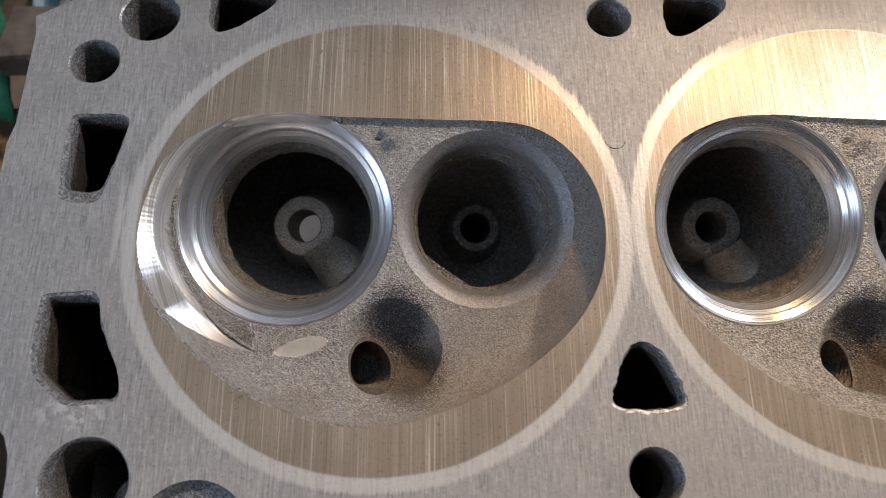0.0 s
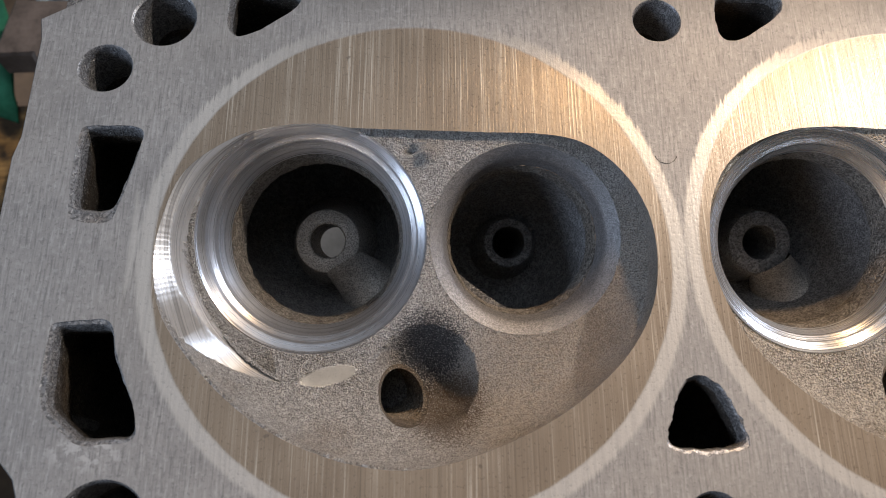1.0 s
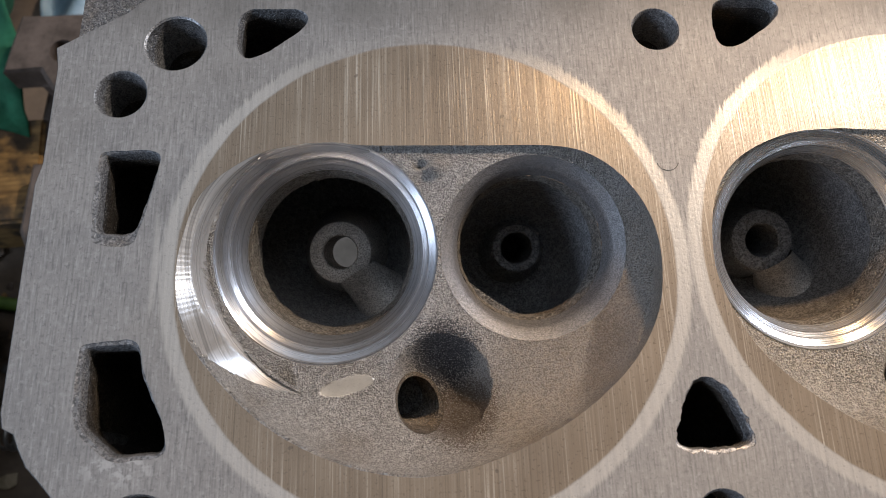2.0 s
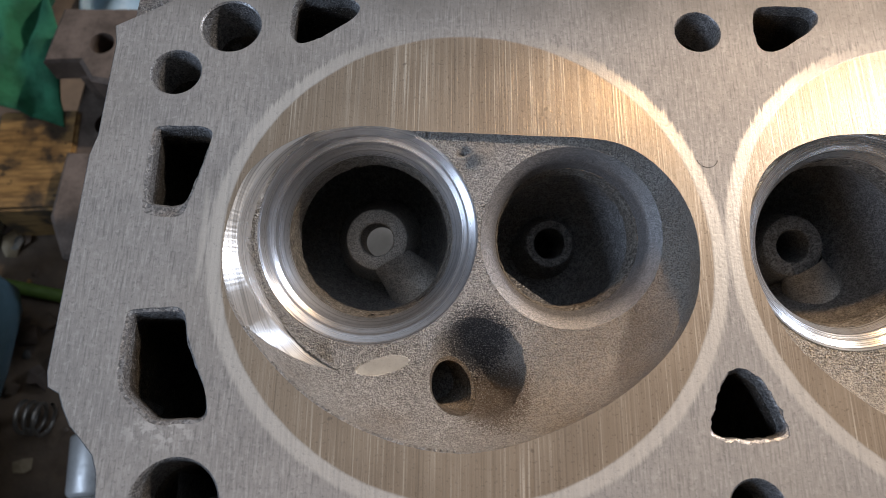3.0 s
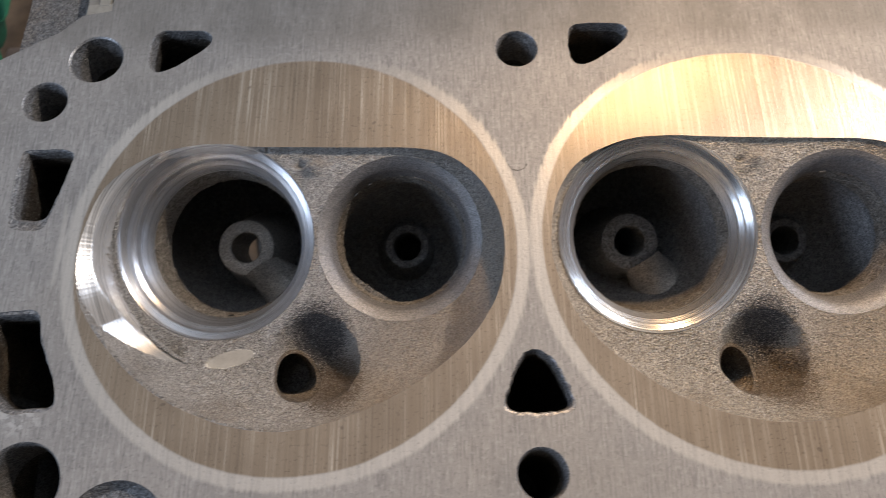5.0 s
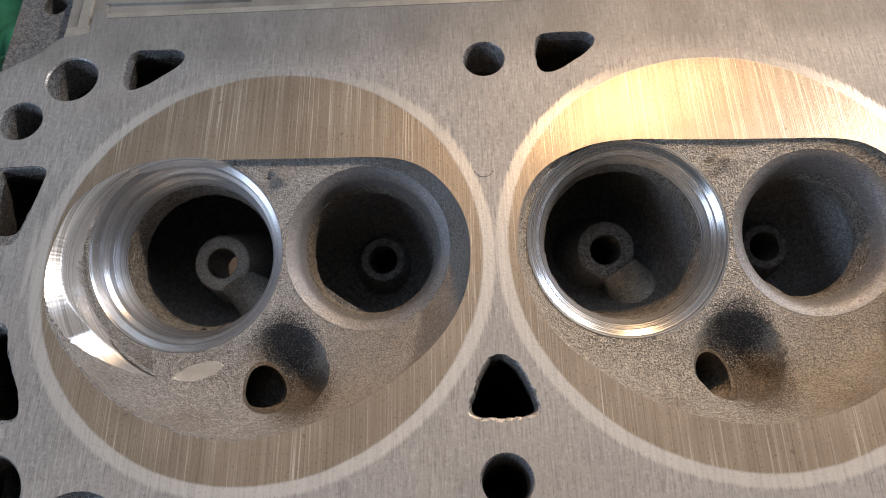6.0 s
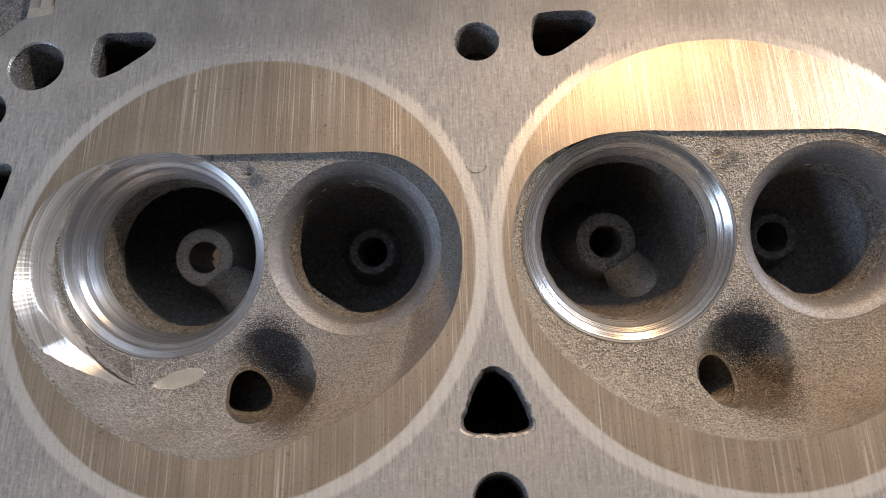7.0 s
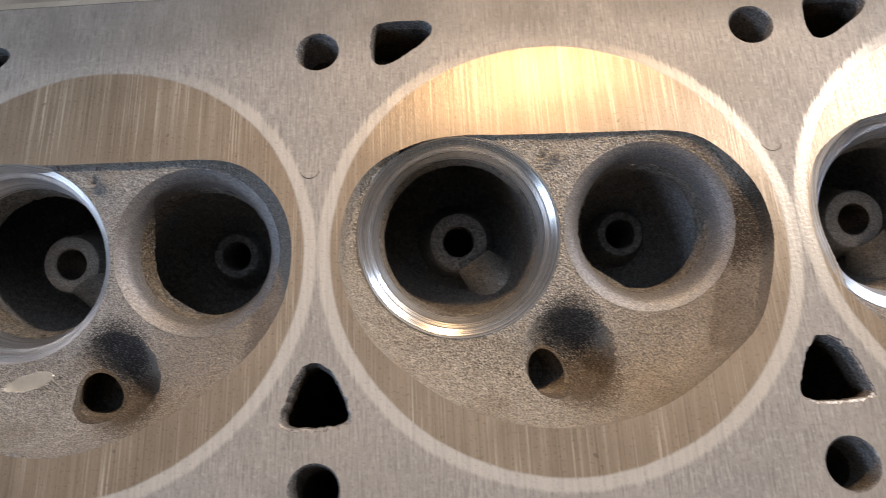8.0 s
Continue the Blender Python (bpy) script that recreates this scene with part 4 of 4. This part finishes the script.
cup = new("plastic_cup", revolve("plastic_cup", [(0.1, 0), (16, 0), (18, 2), (20, 66), (21, 68), (20, 69), (18.6, 66), (16, 4), (0.1, 3)], [CREAM], n=48))
cup.location = (-0.297, 0.104, BENCH)
tagged(cup, "cream plastic cup standing on the bench", "cup")
rod("thin_stick", (-0.2560, 0.060, -0.1420), (-0.2690, -0.035, -0.1320), 1.7, TAN, "thin bare wooden stick lying on a plastic bottle", "stick")
rod("green_stick", (-0.300, 0.078, BENCH + 0.0034), (-0.200, 0.060, BENCH + 0.0034), 3.2, LIME, "green painted stick lying on the bench", "stick")
sock = thing("socket_wrench", "chromed steel socket lying on the bench", "socket", (0, 0, 0))
m, n = along((-0.2060, 0.0020, BENCH + 0.0146), (-0.1990, -0.078, BENCH + 0.0146))
part("socket_body", revolve("socket_body", [(8, 1.5), (9, 0), (13.4, 0.2), (14.2, 1.2), (14.2, 24), (13.6, 25), (12.4, 26), (12.4, 56), (11.6, 57), (6, 57)], [CHROME], n=56), sock, "", m)
part("collar", revolve("collar", [(12.3, 26.2), (14.0, 26.4), (14.4, 27), (14.4, 28.6), (13.8, 29.6), (12.3, 30)], [CHROME], n=56), sock, "knurled chrome collar", m)
part("drive_recess", revolve("drive_recess", [(9.1, 0.3), (8.6, 2), (8.4, 14), (0.1, 14.5)], [RUST], n=4), sock, "square drive hole", m)


def spring_mesh(turns, r, wire, pitch):
    rings = []
    for k in range(turns * 28 + 1):
        a = 2 * math.pi * k / 28
        c = np.array([r * math.cos(a), r * math.sin(a), pitch * k / 28])
        e = np.array([math.cos(a), math.sin(a), 0])
        rings.append([c + wire * (math.cos(t) * e + math.sin(t) * np.array([0, 0, 1])) for t in np.linspace(0, 2 * math.pi, 8, endpoint=False)])
    return rings_mesh("coil_spring", np.array(rings) / 1000, [STEEL])


sp = new("coil_spring", spring_mesh(3, 7, 0.9, 4))
sp.matrix_world = along((-0.248, 0.010, BENCH + 0.0080), (-0.216, 0.006, BENCH + 0.0080))[0]
tagged(sp, "steel coil spring lying on the bench", "spring")

rng = random.Random(5)
for k in range(110):
    x, y = rng.uniform(-0.33, -0.17), rng.uniform(-0.10, 0.12)
    bm = bmesh.new()
    bmesh.ops.create_icosphere(bm, subdivisions=1, radius=rng.choice((0.002, 0.003, 0.004, 0.006)))
    for v_ in bm.verts:
        v_.co = Vector((v_.co.x * rng.uniform(0.5, 1.7), v_.co.y * rng.uniform(0.5, 1.4), v_.co.z * rng.uniform(0.2, 0.5)))
    me = bpy.data.meshes.new("debris")
    bm.to_mesh(me)
    bm.free()
    me.materials.append(rng.choice((RUST, RUST, TAN, TIMBER, STEEL, PAPER, WOOD, RUST)))
    low_z = min(q.co.z for q in me.vertices)
    ob = new("debris", me)
    ob.matrix_world = pose(x, y, BENCH - low_z, 0, 0, rng.uniform(0, 360))
    tagged(ob, "small chip of bench debris", "debris", "chips on the bench")
